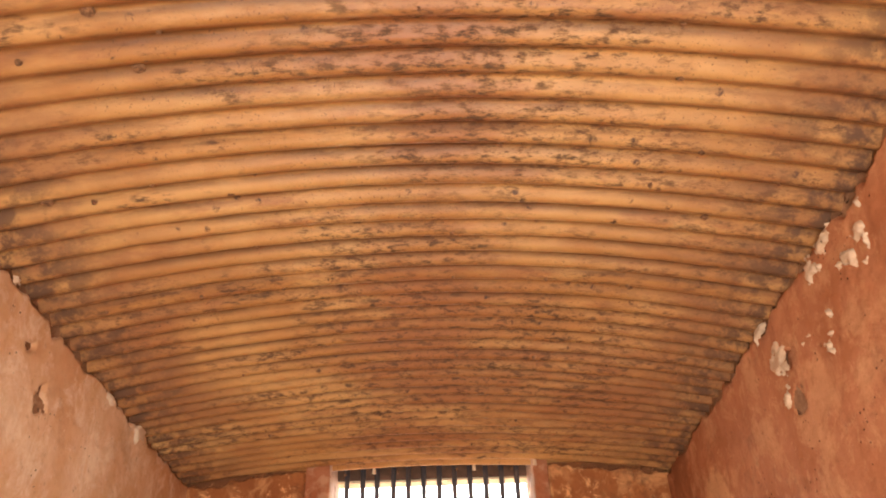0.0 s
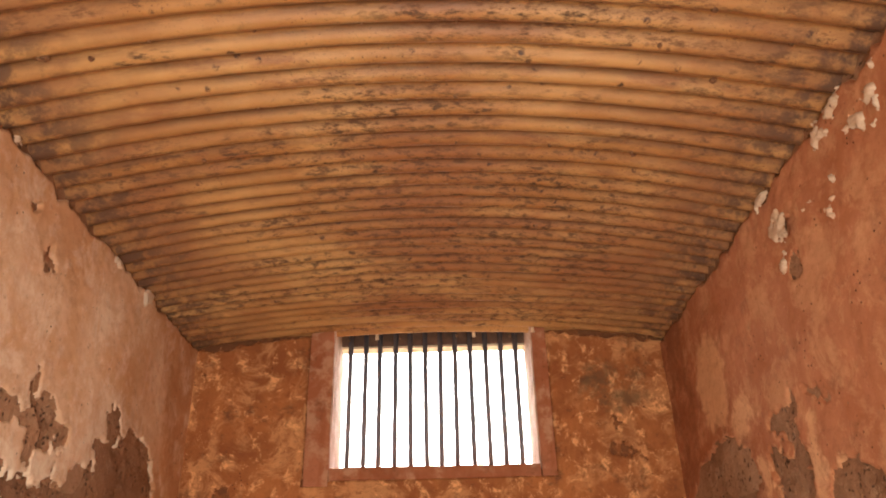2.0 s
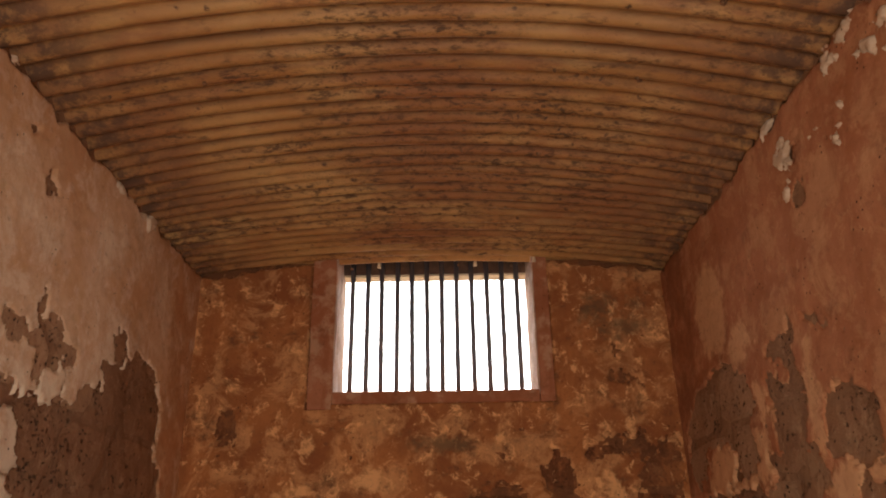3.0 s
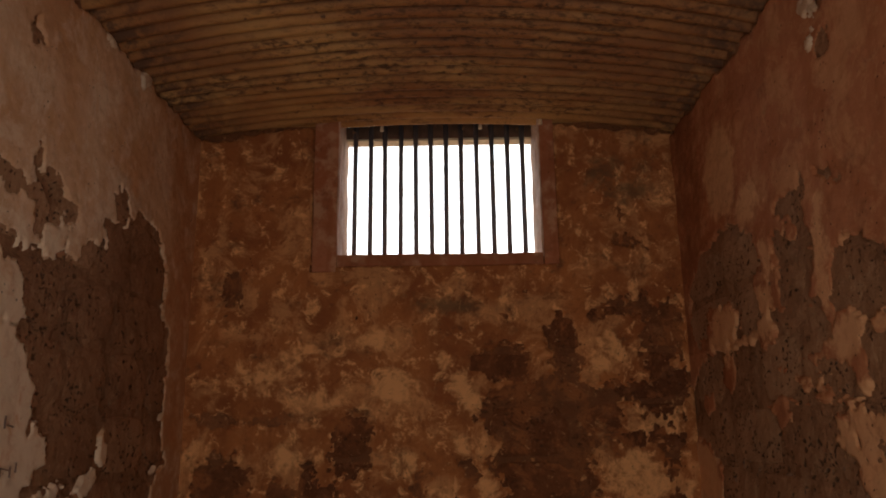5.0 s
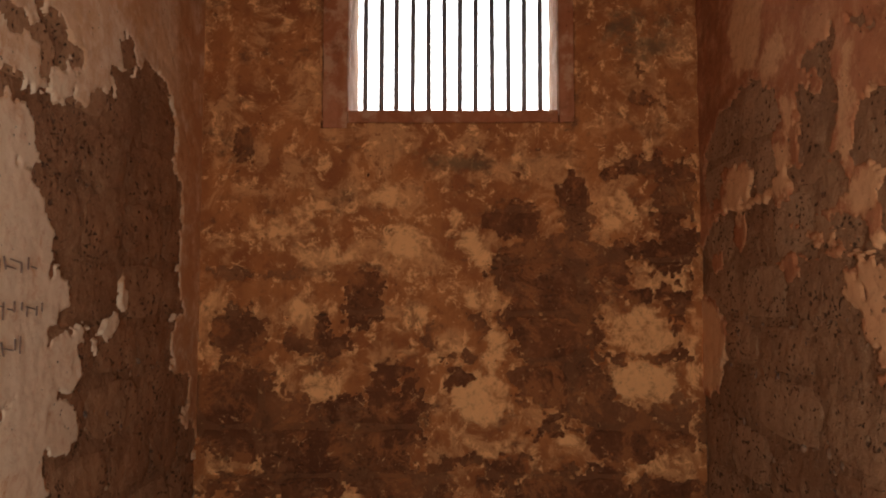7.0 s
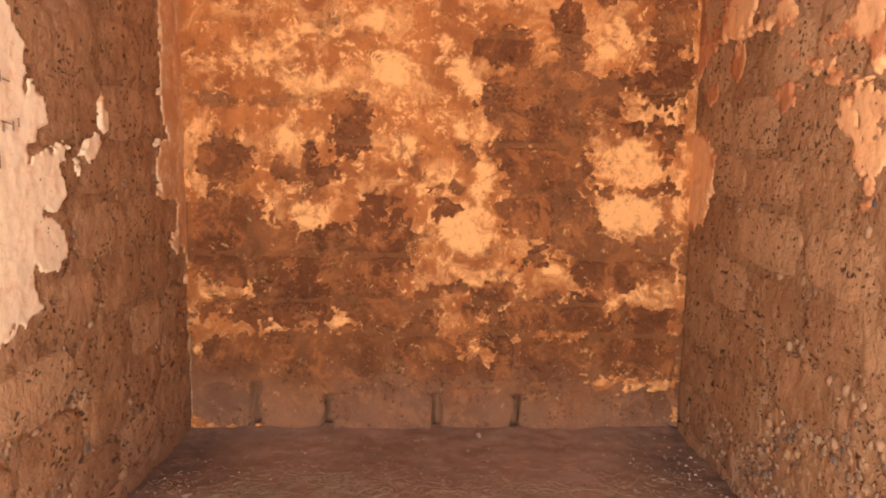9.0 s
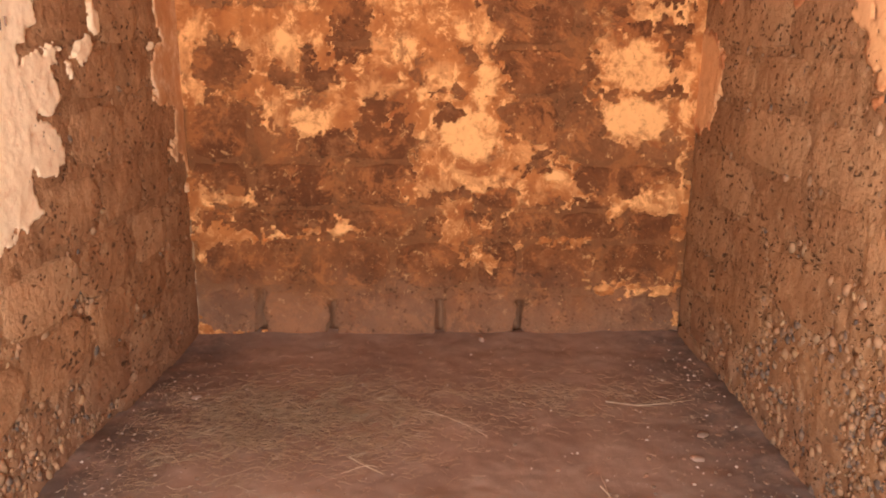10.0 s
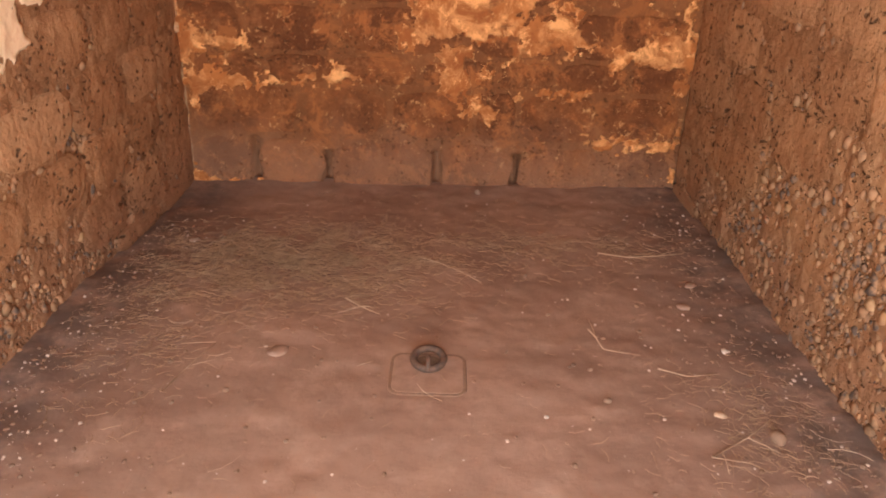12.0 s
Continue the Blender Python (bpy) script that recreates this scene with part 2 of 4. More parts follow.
def floor_material():
    s = Shade("trodden_earth", 0.96, specular=0.15)
    c = s.mix(s.band(s.noise(2.2, 6, 0.6), 0.36, 0.64), (0.355, 0.248, 0.205), (0.285, 0.195, 0.16))
    c = s.mix(s.sum("MULTIPLY", s.band(s.noise(5.5, 6, 0.66), 0.5, 0.68), 0.6), c, (0.44, 0.32, 0.265))
    c = s.mix(s.sum("MULTIPLY", s.band(s.noise(48, 4, 0.7), 0.58, 0.72), 0.4), c, (0.25, 0.155, 0.12))
    c = s.mix(s.sum("MULTIPLY", s.band(s.cells(55), 0.10, 0.05), s.band(s.noise(3.5, 4), 0.45, 0.6)), c, (0.55, 0.40, 0.32))
    # darker grey-brown towards the side walls, broken by noise
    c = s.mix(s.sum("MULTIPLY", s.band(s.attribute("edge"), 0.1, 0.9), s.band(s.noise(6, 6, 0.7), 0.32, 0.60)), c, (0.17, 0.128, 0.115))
    s.bump(s.noise(5, 6, 0.6), 0.18, 0.02)
    s.bump(s.noise(60, 5, 0.7), 0.35, 0.004)
    return s.done(c)


def plain(name, a, b, roughness=0.8, metallic=0.0, scale=20.0, island=0.0, relief=0.002):
    s = Shade(name, roughness, metallic)
    c = s.mix(s.band(s.noise(scale, 5, 0.65), 0.35, 0.65), a, b)
    if island:
        c = s.mix(s.sum("MULTIPLY", s.any_island(), island), c, b)
    s.bump(s.noise(scale * 4, 4, 0.6), 0.4, relief)
    return s.done(c)


def pebble_material():
    s = Shade("mixed_pebbles", 0.95, specular=0.15)
    ramp = s.t.nodes.new("ShaderNodeValToRGB")
    ramp.color_ramp.interpolation = "CONSTANT"
    for place, colour in ((0.0, (0.30, 0.19, 0.115, 1)), (0.25, (0.20, 0.125, 0.08, 1)), (0.45, (0.12, 0.09, 0.078, 1)), (0.72, (0.36, 0.22, 0.12, 1)), (0.84, (0.09, 0.075, 0.07, 1)), (0.975, (0.46, 0.32, 0.19, 1))):
        stop = ramp.color_ramp.elements.new(place) if place else ramp.color_ramp.elements[0]
        stop.position, stop.color = place, colour
    s.put(ramp.inputs[0], s.any_island())
    c = s.mix(s.band(s.noise(22, 5, 0.7), 0.40, 0.62), ramp.outputs[0], (0.38, 0.22, 0.13))
    s.bump(s.noise(80, 4, 0.6), 0.5, 0.003)
    return s.done(c)


CEILING, FLOOR, PEBBLES = ceiling_material(), floor_material(), pebble_material()
# bar iron paled and blued: the window's glare is in the colour
BAR_IRON = plain("glare_paled_bar_iron", (0.15, 0.145, 0.17), (0.21, 0.17, 0.165), 0.55, 0.2, 30)
RING_IRON = plain("rusty_iron", (0.10, 0.075, 0.068), (0.17, 0.11, 0.085), 0.65, 0.4, 60)
BOLT_RUST = plain("rusted_bolt", (0.15, 0.075, 0.04), (0.34, 0.18, 0.085), 0.8, 0.2, 80)
STRAW = plain("dry_straw", (0.50, 0.365, 0.245), (0.32, 0.215, 0.145), 0.8, 0.0, 30, 0.8)
TWIG = plain("bleached_twig", (0.62, 0.50, 0.38), (0.46, 0.34, 0.25), 0.8, 0.0, 40)
CHALK = plain("white_droppings", (0.72, 0.66, 0.62), (0.50, 0.42, 0.38), 0.9, 0.0, 60, 0.7)
GRIT = plain("dark_grit", (0.14, 0.10, 0.085), (0.27, 0.18, 0.13), 0.9, 0.0, 60, 0.8)
BOARD = plaster("red_painted_board", (0.66, 0.40, 0.24), (0.50, 0.20, 0.10), (0.38, 0.13, 0.055), (0.16, 0.07, 0.035), 0.7, 0.15, 0.6, (0.3, 0.12, 0.06), 0.12)
JAMB = plaster("pale_jamb", (0.78, 0.62, 0.50), (0.66, 0.46, 0.34), (0.50, 0.30, 0.20), (0.30, 0.16, 0.10), 0.5, 0.5)
LINTEL = plain("dark_lintel_timber", (0.13, 0.075, 0.05), (0.20, 0.11, 0.07), 0.85, 0.0, 14)
SOFFIT = plain("pale_lintel_soffit", (0.82, 0.70, 0.50), (0.72, 0.58, 0.40), 0.85, 0.0, 14)
SLAB = plain("smooth_cement", (0.385, 0.265, 0.215), (0.31, 0.21, 0.168), 0.9, 0.0, 18)


# ---- mesh helpers ----
def mesh_of(name, verts, faces, material, smooth=False):
    me = bpy.data.meshes.new(name)
    me.from_pydata(verts, [], faces)
    me.update()
    if material:
        me.materials.append(material)
    if smooth:
        me.polygons.foreach_set("use_smooth", [True] * len(me.polygons))
    return me


def settle(bm, material, name, smooth=False):
    bmesh.ops.recalc_face_normals(bm, faces=bm.faces)
    me = bpy.data.meshes.new(name)
    bm.to_mesh(me)
    bm.free()
    me.materials.append(material)
    if smooth:
        me.polygons.foreach_set("use_smooth", [True] * len(me.polygons))
    return me


def part(name, bm, material, parent, label="", smooth=False):
    ob = new(name, bm if isinstance(bm, bpy.types.Mesh) else settle(bm, material, name, smooth))
    ob.parent = parent
    return tagged(ob, label)


def block(x0, x1, y0, y1, z0, z1, bevel=0.0, bm=None):
    bm = bm or bmesh.new()
    m = Matrix.Translation(((x0 + x1) / 2, (y0 + y1) / 2, (z0 + z1) / 2)) @ Matrix.Diagonal((x1 - x0, y1 - y0, z1 - z0, 1))
    made = bmesh.ops.create_cube(bm, size=1, matrix=m)
    if bevel:
        edges = list({e for v in made["verts"] for e in v.link_edges})
        bmesh.ops.bevel(bm, geom=edges, offset=bevel, segments=2, profile=0.6, affect="EDGES")
    return bm


def structure(name, bm, material, label="", category=""):
    return tagged(new(name, settle(bm, material, name)), label, category, kind="structure")


def sheet(name, to_world, u, v, h, keep, material, flip, fields=None):
    """A relief of heights h over the grid u, v; faces are kept where keep is true at a corner."""
    nu, nv = h.shape
    pts = to_world(u, v, h).reshape(-1, 3)
    idx = np.arange(nu * nv).reshape(nu, nv)
    a, b, c, d = idx[:-1, :-1].ravel(), idx[1:, :-1].ravel(), idx[1:, 1:].ravel(), idx[:-1, 1:].ravel()
    k = keep.ravel()
    on = k[a] | k[b] | k[c] | k[d]
    quads = np.stack([a, d, c, b] if flip else [a, b, c, d], 1)[on]
    used = np.unique(quads)
    back = np.full(nu * nv, -1)
    back[used] = np.arange(len(used))
    me = mesh_of(name, pts[used].tolist(), back[quads].tolist(), material, True)
    for key, values in (fields or {}).items():
        me.attributes.new(key, "FLOAT", "POINT").data.foreach_set("value", values.ravel()[used].astype(np.float32))
    return me


class Coat:
    """Where plaster clings to a wall: a full coat, with rounded areas fallen off and scraps left on."""

    def __init__(self, full=True):
        self.steps, self.full = [], full

    def add(self, u, z, ru, rz, turn=0):
        self.steps.append((1, u, z, ru, rz, turn))

    def cut(self, u, z, ru, rz, turn=0):
        self.steps.append((-1, u, z, ru, rz, turn))

    def field(self, u, z, seed):
        wu = u + 0.017 * fractal(u, z, 8, seed, 4) + 0.013 * fractal(u, z, 38, seed + 9, 4)
        wz = z + 0.017 * fractal(u, z, 8, seed + 20, 4) + 0.013 * fractal(u, z, 38, seed + 29, 4)
        f = np.full(u.shape, 0.2 if self.full else -0.2)
        for sign, cu, cz, ru, rz, turn in self.steps:
            c, s = math.cos(radians(turn)), math.sin(radians(turn))
            du, dz = wu - cu, wz - cz
            p, q = (du * c + dz * s) / ru, (dz * c - du * s) / rz
            d = (1 - np.sqrt(p * p + q * q)) * min(ru, rz)
            f = np.maximum(f, d) if sign > 0 else np.minimum(f, -d)
        return f


def cloud(coat, u, z, seed, soft=0.03):
    return np.clip(coat.field(u, z, seed) / soft * 0.5 + 0.5, 0, 1)


west, east, north = Coat(), Coat(), Coat()
west.cut(2.2, 0.1, 3.0, 0.72)
east.cut(2.2, 0.2, 3.0, 1.0)
west.cut(2.74, 1.55, 0.574, 0.709)
west.cut(2.92, 2.09, 0.248, 0.258)
west.cut(2.66, 1.02, 0.711, 0.279)
west.cut(2.85, 0.49, 1.156, 0.424)
west.cut(2.23, 1.82, 0.130, 0.274, -10)
west.cut(2.09, 2.29, 0.034, 0.074)
west.cut(2.02, 2.19, 0.107, 0.044, -25)
west.cut(2.16, 2.18, 0.107, 0.101, -35)
west.cut(2.07, 2.00, 0.154, 0.045)
west.cut(2.28, 2.20, 0.118, 0.039, -30)
west.cut(2.18, 1.96, 0.092, 0.084)
west.cut(2.68, 2.32, 0.046, 0.067)
west.cut(2.59, 2.24, 0.052, 0.040)
west.add(2.05, 2.11, 0.049, 0.080, 10)
west.add(1.96, 2.08, 0.035, 0.034)
west.add(2.23, 2.09, 0.078, 0.052)
west.add(2.35, 2.10, 0.046, 0.065)
west.add(2.46, 2.19, 0.118, 0.050)
west.add(1.95, 1.82, 0.186, 0.113)
west.add(2.03, 1.71, 0.133, 0.071)
west.add(2.07, 1.57, 0.138, 0.143)
west.add(2.19, 1.44, 0.123, 0.084)
west.add(2.40, 1.32, 0.044, 0.036)
west.add(2.28, 1.22, 0.126, 0.095)
west.add(2.15, 1.15, 0.132, 0.114)
west.add(2.28, 1.03, 0.105, 0.086)
west.add(2.10, 1.04, 0.112, 0.111)
west.add(2.60, 1.32, 0.095, 0.023, 20)
west.add(2.71, 1.42, 0.023, 0.072)
west.add(3.35, 1.62, 0.115, 0.331)
west.add(3.32, 1.22, 0.153, 0.125)
west.add(3.26, 1.12, 0.093, 0.024)
west.add(3.51, 0.89, 0.038, 0.236)
west.add(2.07, 1.02, 0.121, 0.139)
west.add(2.10, 0.87, 0.106, 0.072)
west.add(1.99, 0.88, 0.076, 0.090)
east.cut(2.00, 2.60, 0.039, 0.043)
east.cut(2.00, 2.74, 0.033, 0.016)
west.cut(2.00, 2.66, 0.027, 0.049, -25)
west.cut(1.88, 2.79, 0.014, 0.010)
west.cut(2.07, 1.80, 0.022, 0.006)
west.cut(2.11, 1.80, 0.017, 0.007)

east.cut(3.00, 1.98, 0.432, 0.280)
east.cut(2.37, 2.03, 0.144, 0.196)
east.cut(1.99, 1.88, 0.135, 0.116)
east.cut(2.53, 1.47, 1.080, 0.400)
east.cut(2.62, 0.93, 1.320, 0.440)
east.add(2.57, 2.08, 0.036, 0.076)
east.add(2.64, 1.96, 0.065, 0.090)
east.add(2.64, 1.81, 0.075, 0.048)
east.add(2.83, 1.79, 0.180, 0.022)
east.add(3.05, 1.88, 0.180, 0.090)
east.add(3.27, 1.82, 0.098, 0.040)
east.add(3.02, 1.69, 0.077, 0.068, -15)
east.add(2.18, 1.97, 0.060, 0.190)
east.add(2.17, 1.83, 0.036, 0.040)
east.add(2.10, 1.73, 0.078, 0.084)
east.add(1.98, 1.75, 0.120, 0.024)
east.add(2.05, 1.66, 0.051, 0.100)
east.add(2.23, 1.69, 0.128, 0.022)
east.add(2.35, 1.61, 0.120, 0.030)
east.add(2.23, 1.56, 0.160, 0.011)
east.add(2.47, 1.67, 0.072, 0.009)
east.add(2.58, 1.53, 0.040, 0.048)
east.add(2.67, 1.55, 0.060, 0.012)
east.add(2.11, 1.46, 0.132, 0.072)
east.add(1.99, 1.48, 0.135, 0.048)
east.add(2.04, 1.37, 0.084, 0.072)
east.add(2.02, 1.28, 0.018, 0.050)
east.add(3.45, 1.21, 0.240, 0.220)
east.add(3.30, 1.57, 0.056, 0.042)
east.add(2.47, 2.18, 0.140, 0.024, 35)
east.cut(2.26, 1.62, 0.039, 0.017)
east.cut(2.01, 1.71, 0.018, 0.032)
east.cut(2.13, 1.60, 0.018, 0.036)
east.cut(2.06, 2.19, 0.124, 0.012, 28)
east.cut(2.26, 2.23, 0.032, 0.044)
east.cut(2.12, 1.45, 0.012, 0.020)
east.cut(2.16, 1.49, 0.016, 0.016)

north.cut(-0.97, 1.26, 0.124, 0.130)
north.cut(-0.59, 1.24, 0.164, 0.084)
north.cut(-0.38, 1.41, 0.092, 0.144)
north.cut(-0.97, 0.90, 0.225, 0.225)
north.cut(-0.01, 0.29, 1.620, 0.400)
north.cut(-0.55, 0.79, 0.420, 0.180)
north.cut(-0.23, 0.91, 0.124, 0.225)
north.cut(0.52, 0.98, 0.255, 0.220)
north.cut(0.48, 1.27, 0.276, 0.150)
north.cut(0.53, 1.53, 0.315, 0.195)
north.cut(0.33, 1.79, 0.140, 0.096)
north.cut(1.08, 1.74, 0.096, 0.330)
north.cut(0.83, 1.64, 0.270, 0.050)
north.cut(0.94, 0.83, 0.285, 0.180)
north.cut(0.61, 1.85, 0.084, 0.135)
north.cut(-0.93, 1.53, 0.126, 0.026)
north.add(-1.07, 1.48, 0.028, 0.114)
north.add(-1.12, 1.12, 0.027, 0.076)
north.add(-0.81, 1.12, 0.042, 0.066)
north.add(-0.70, 1.11, 0.080, 0.018)
north.add(-0.58, 1.01, 0.156, 0.090)
north.add(-0.68, 1.35, 0.096, 0.084)
north.add(-0.52, 1.34, 0.042, 0.076, 15)
north.add(-0.20, 1.05, 0.016, 0.042)
north.add(-0.12, 1.31, 0.048, 0.120)
north.add(0.02, 1.17, 0.156, 0.078)
north.add(0.22, 1.17, 0.084, 0.150)
north.add(0.16, 0.97, 0.171, 0.150)
north.add(0.08, 1.40, 0.080, 0.108)
north.add(0.18, 1.58, 0.076, 0.051)
north.add(0.13, 1.68, 0.078, 0.114)
north.add(0.82, 1.82, 0.104, 0.126)
north.add(1.15, 1.77, 0.032, 0.032)
north.add(0.99, 1.50, 0.186, 0.036, 8)
north.add(1.10, 1.51, 0.060, 0.072)
north.add(0.91, 1.27, 0.172, 0.150)
north.add(0.93, 1.04, 0.180, 0.138)
north.add(1.14, 1.12, 0.048, 0.315)
north.add(0.37, 0.86, 0.156, 0.048, 5)
north.add(0.23, 0.73, 0.156, 0.066)
north.add(0.57, 0.77, 0.060, 0.060)
north.add(0.46, 0.90, 0.075, 0.030)
north.add(0.98, 0.68, 0.126, 0.044, 20)
north.add(0.86, 0.61, 0.039, 0.072, -20)
north.add(1.15, 0.60, 0.027, 0.084)
north.add(1.14, 0.53, 0.039, 0.048)
north.add(0.61, 0.45, 0.060, 0.016)
north.add(1.06, 0.22, 0.102, 0.024, 10)
north.add(0.85, 0.23, 0.060, 0.024)
north.add(0.26, 0.53, 0.040, 0.066)
north.add(-0.44, 0.50, 0.108, 0.036)
north.add(-0.71, 0.47, 0.048, 0.030, 20)
north.add(-0.81, 0.49, 0.042, 0.018, 20)
north.add(-0.98, 0.48, 0.174, 0.054)
north.add(-1.13, 0.49, 0.018, 0.126)
north.add(0.10, 0.55, 0.078, 0.126)
north.add(0.47, 0.66, 0.114, 0.044)
north.add(-0.09, 0.70, 0.084, 0.040)
north.add(1.15, 0.81, 0.020, 0.096)
north.add(0.22, 0.36, 0.078, 0.048)
north.add(-0.87, 0.63, 0.030, 0.048)
north.cut(-0.06, 1.25, 0.024, 0.060)
north.cut(0.15, 1.29, 0.042, 0.054)
north.cut(1.10, 1.32, 0.016, 0.054)
north.cut(0.90, 1.14, 0.135, 0.012)
north.cut(1.11, 1.16, 0.024, 0.024)
north.cut(0.09, 1.14, 0.090, 0.016)
north.cut(0.90, 1.43, 0.120, 0.021, 6)
north.cut(0.04, 1.06, 0.042, 0.027)
north.cut(0.94, 2.03, 0.160, 0.054, 6)
north.cut(-0.94, 2.16, 0.056, 0.072, 25)
north.cut(-0.95, 2.08, 0.042, 0.028)
north.cut(0.91, 2.50, 0.040, 0.027)
north.cut(0.93, 2.36, 0.072, 0.021)
north.cut(0.57, 1.93, 0.048, 0.039)
north.add(1.10, 2.12, 0.090, 0.096)
north.add(0.86, 2.20, 0.180, 0.120)

# paler and darker clouds on the plaster
pale_north, dark_north, pale_east = Coat(False), Coat(False), Coat(False)
pale_north.add(-0.87, 1.73, 0.285, 0.042, 4)
pale_north.add(-0.90, 1.77, 0.080, 0.036)
pale_north.add(-0.54, 1.62, 0.165, 0.054)
pale_north.add(-0.20, 1.69, 0.135, 0.084)
pale_north.add(-0.64, 1.83, 0.150, 0.042, 10)
pale_north.add(-0.43, 1.94, 0.180, 0.020)
pale_north.add(0.05, 1.82, 0.036, 0.084)
pale_north.add(-0.12, 1.31, 0.040, 0.114)
pale_north.add(0.02, 1.17, 0.150, 0.072)
pale_north.add(0.22, 1.17, 0.078, 0.138)
pale_north.add(0.16, 0.97, 0.156, 0.135)
pale_north.add(0.18, 1.58, 0.072, 0.045)
pale_north.add(0.13, 1.68, 0.066, 0.096)
pale_north.add(0.11, 1.40, 0.060, 0.060)
pale_north.add(0.82, 1.82, 0.090, 0.108)
pale_north.add(0.99, 1.50, 0.180, 0.034, 8)
pale_north.add(1.10, 1.48, 0.040, 0.120)
pale_north.add(0.91, 1.27, 0.160, 0.138)
pale_north.add(0.93, 1.04, 0.172, 0.126)
pale_north.add(1.14, 1.12, 0.042, 0.300)
pale_north.add(-0.58, 1.01, 0.135, 0.072)
pale_north.add(-0.70, 1.11, 0.076, 0.016)
pale_north.add(-0.68, 1.35, 0.078, 0.066)
pale_north.add(-0.52, 1.34, 0.036, 0.068, 15)
pale_north.add(-1.10, 1.35, 0.032, 0.330)
pale_north.add(0.23, 0.73, 0.144, 0.054)
pale_north.add(0.36, 0.86, 0.120, 0.030)
pale_north.add(0.98, 0.68, 0.114, 0.040, 20)
pale_north.add(0.86, 0.61, 0.039, 0.072, -20)
pale_north.add(1.14, 0.57, 0.026, 0.102)
pale_north.add(-0.44, 0.50, 0.102, 0.036)
pale_north.add(-0.77, 0.48, 0.080, 0.030, 20)
pale_north.add(-1.13, 0.49, 0.018, 0.126)
pale_north.add(1.06, 0.22, 0.090, 0.022, 10)
pale_north.add(0.57, 0.77, 0.054, 0.054)
pale_north.add(-0.28, 1.91, 0.080, 0.066)
dark_north.add(-0.89, 1.93, 0.102, 0.068, -30)
dark_north.add(-1.00, 1.56, 0.040, 0.048)
dark_north.add(-0.89, 1.54, 0.084, 0.033)
dark_north.add(-0.57, 2.04, 0.180, 0.026, 10)
dark_north.add(-0.94, 2.16, 0.080, 0.108)
dark_north.add(0.07, 2.06, 0.420, 0.084)
dark_north.add(0.34, 1.96, 0.100, 0.102)
dark_north.add(0.93, 2.68, 0.270, 0.180)
dark_north.add(-0.20, 2.14, 0.150, 0.090)
dark_north.add(-0.04, 1.72, 0.120, 0.042)
dark_north.add(0.90, 2.50, 0.102, 0.048)
dark_north.add(-0.77, 1.49, 0.080, 0.020)
dark_north.add(-0.14, 1.54, 0.060, 0.090)
dark_north.add(-0.64, 2.41, 0.075, 0.054)
dark_north.add(-1.05, 1.74, 0.072, 0.060)
pale_east.add(2.11, 1.46, 0.150, 0.100)
pale_east.add(2.00, 1.44, 0.180, 0.160)
pale_east.add(2.09, 1.72, 0.135, 0.070)
pale_east.add(1.98, 1.75, 0.135, 0.060)
pale_east.add(2.34, 1.63, 0.135, 0.045)
pale_east.add(2.91, 2.50, 0.180, 0.210)
pale_east.add(2.67, 2.28, 0.120, 0.080)
pale_east.add(3.03, 1.84, 0.180, 0.120)


pale_east.add(3.45, 1.21, 0.240, 0.220)
pale_east.add(2.57, 2.08, 0.048, 0.090)
pale_east.add(2.64, 1.89, 0.090, 0.120)
pale_east.add(2.83, 1.79, 0.200, 0.030)
pale_east.add(2.18, 1.97, 0.066, 0.200)

lime_west, lime_east = Coat(False), Coat(False)
lime_east.add(1.68, 2.86, 0.037, 0.024)
lime_east.add(1.51, 2.78, 0.039, 0.029)
lime_east.add(1.66, 2.71, 0.020, 0.015)
lime_east.add(2.04, 2.74, 0.042, 0.044, -20)
lime_east.add(2.07, 2.64, 0.021, 0.012)
lime_east.add(1.84, 2.70, 0.020, 0.013)
lime_east.add(1.73, 2.65, 0.013, 0.010)
lime_east.add(1.41, 2.80, 0.017, 0.034, 20)
lime_east.add(2.13, 2.90, 0.039, 0.021)
lime_east.add(1.60, 2.91, 0.034, 0.013)
lime_west.add(1.81, 2.94, 0.025, 0.021)
lime_west.add(2.48, 2.90, 0.045, 0.018)
lime_west.add(2.81, 2.90, 0.044, 0.039, 20)
lime_west.add(1.68, 2.94, 0.020, 0.020)

# ---- bright hazy sky seen through the bars ----
haze = Shade("bright_haze")
haze.p.inputs["Emission Color"].default_value = (1.0, 0.99, 0.98, 1)
haze.p.inputs["Emission Strength"].default_value = 11.0
structure("backdrop", block(-60, 60, 60, 61, -10, 110), haze.done((0.8, 0.8, 0.8)), "bright hazy white sky", "sky")

# ---- ground, floor ----
def fall(x, y):
    """The floor dips a little towards the end wall."""
    return (0.018 * x - 0.024) * np.clip((y - 2.2) / 1.1, 0, 1)



# ground out of view, kept pale to bounce daylight up into the cell
ground = structure("ground", block(-400, 400, -400, 400, -0.6, -0.12), plain("pale_ground", (0.58, 0.43, 0.30), (0.50, 0.36, 0.24), 0.95, 0, 3), "unseen pale ground outside the cell", "ground")
u, v = np.meshgrid(np.arange(XL - 0.1, XR + 0.1, 0.012), np.arange(YF, YB + 0.06, 0.012), indexing="ij")
near_wall = np.exp(-np.minimum(np.minimum(u - XL, XR - u), YB - v) / 0.14)
# weight of the darker floor colour, growing towards the side walls
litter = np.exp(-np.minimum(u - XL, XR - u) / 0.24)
h = 0.0035 * fractal(u, v, 2.2, 3) + 0.003 * fractal(u, v, 14, 8) + 0.008 * np.clip(near_wall, 0, 1) * (1 + fractal(u, v, 6, 12)) - 0.004 + fall(u, v)
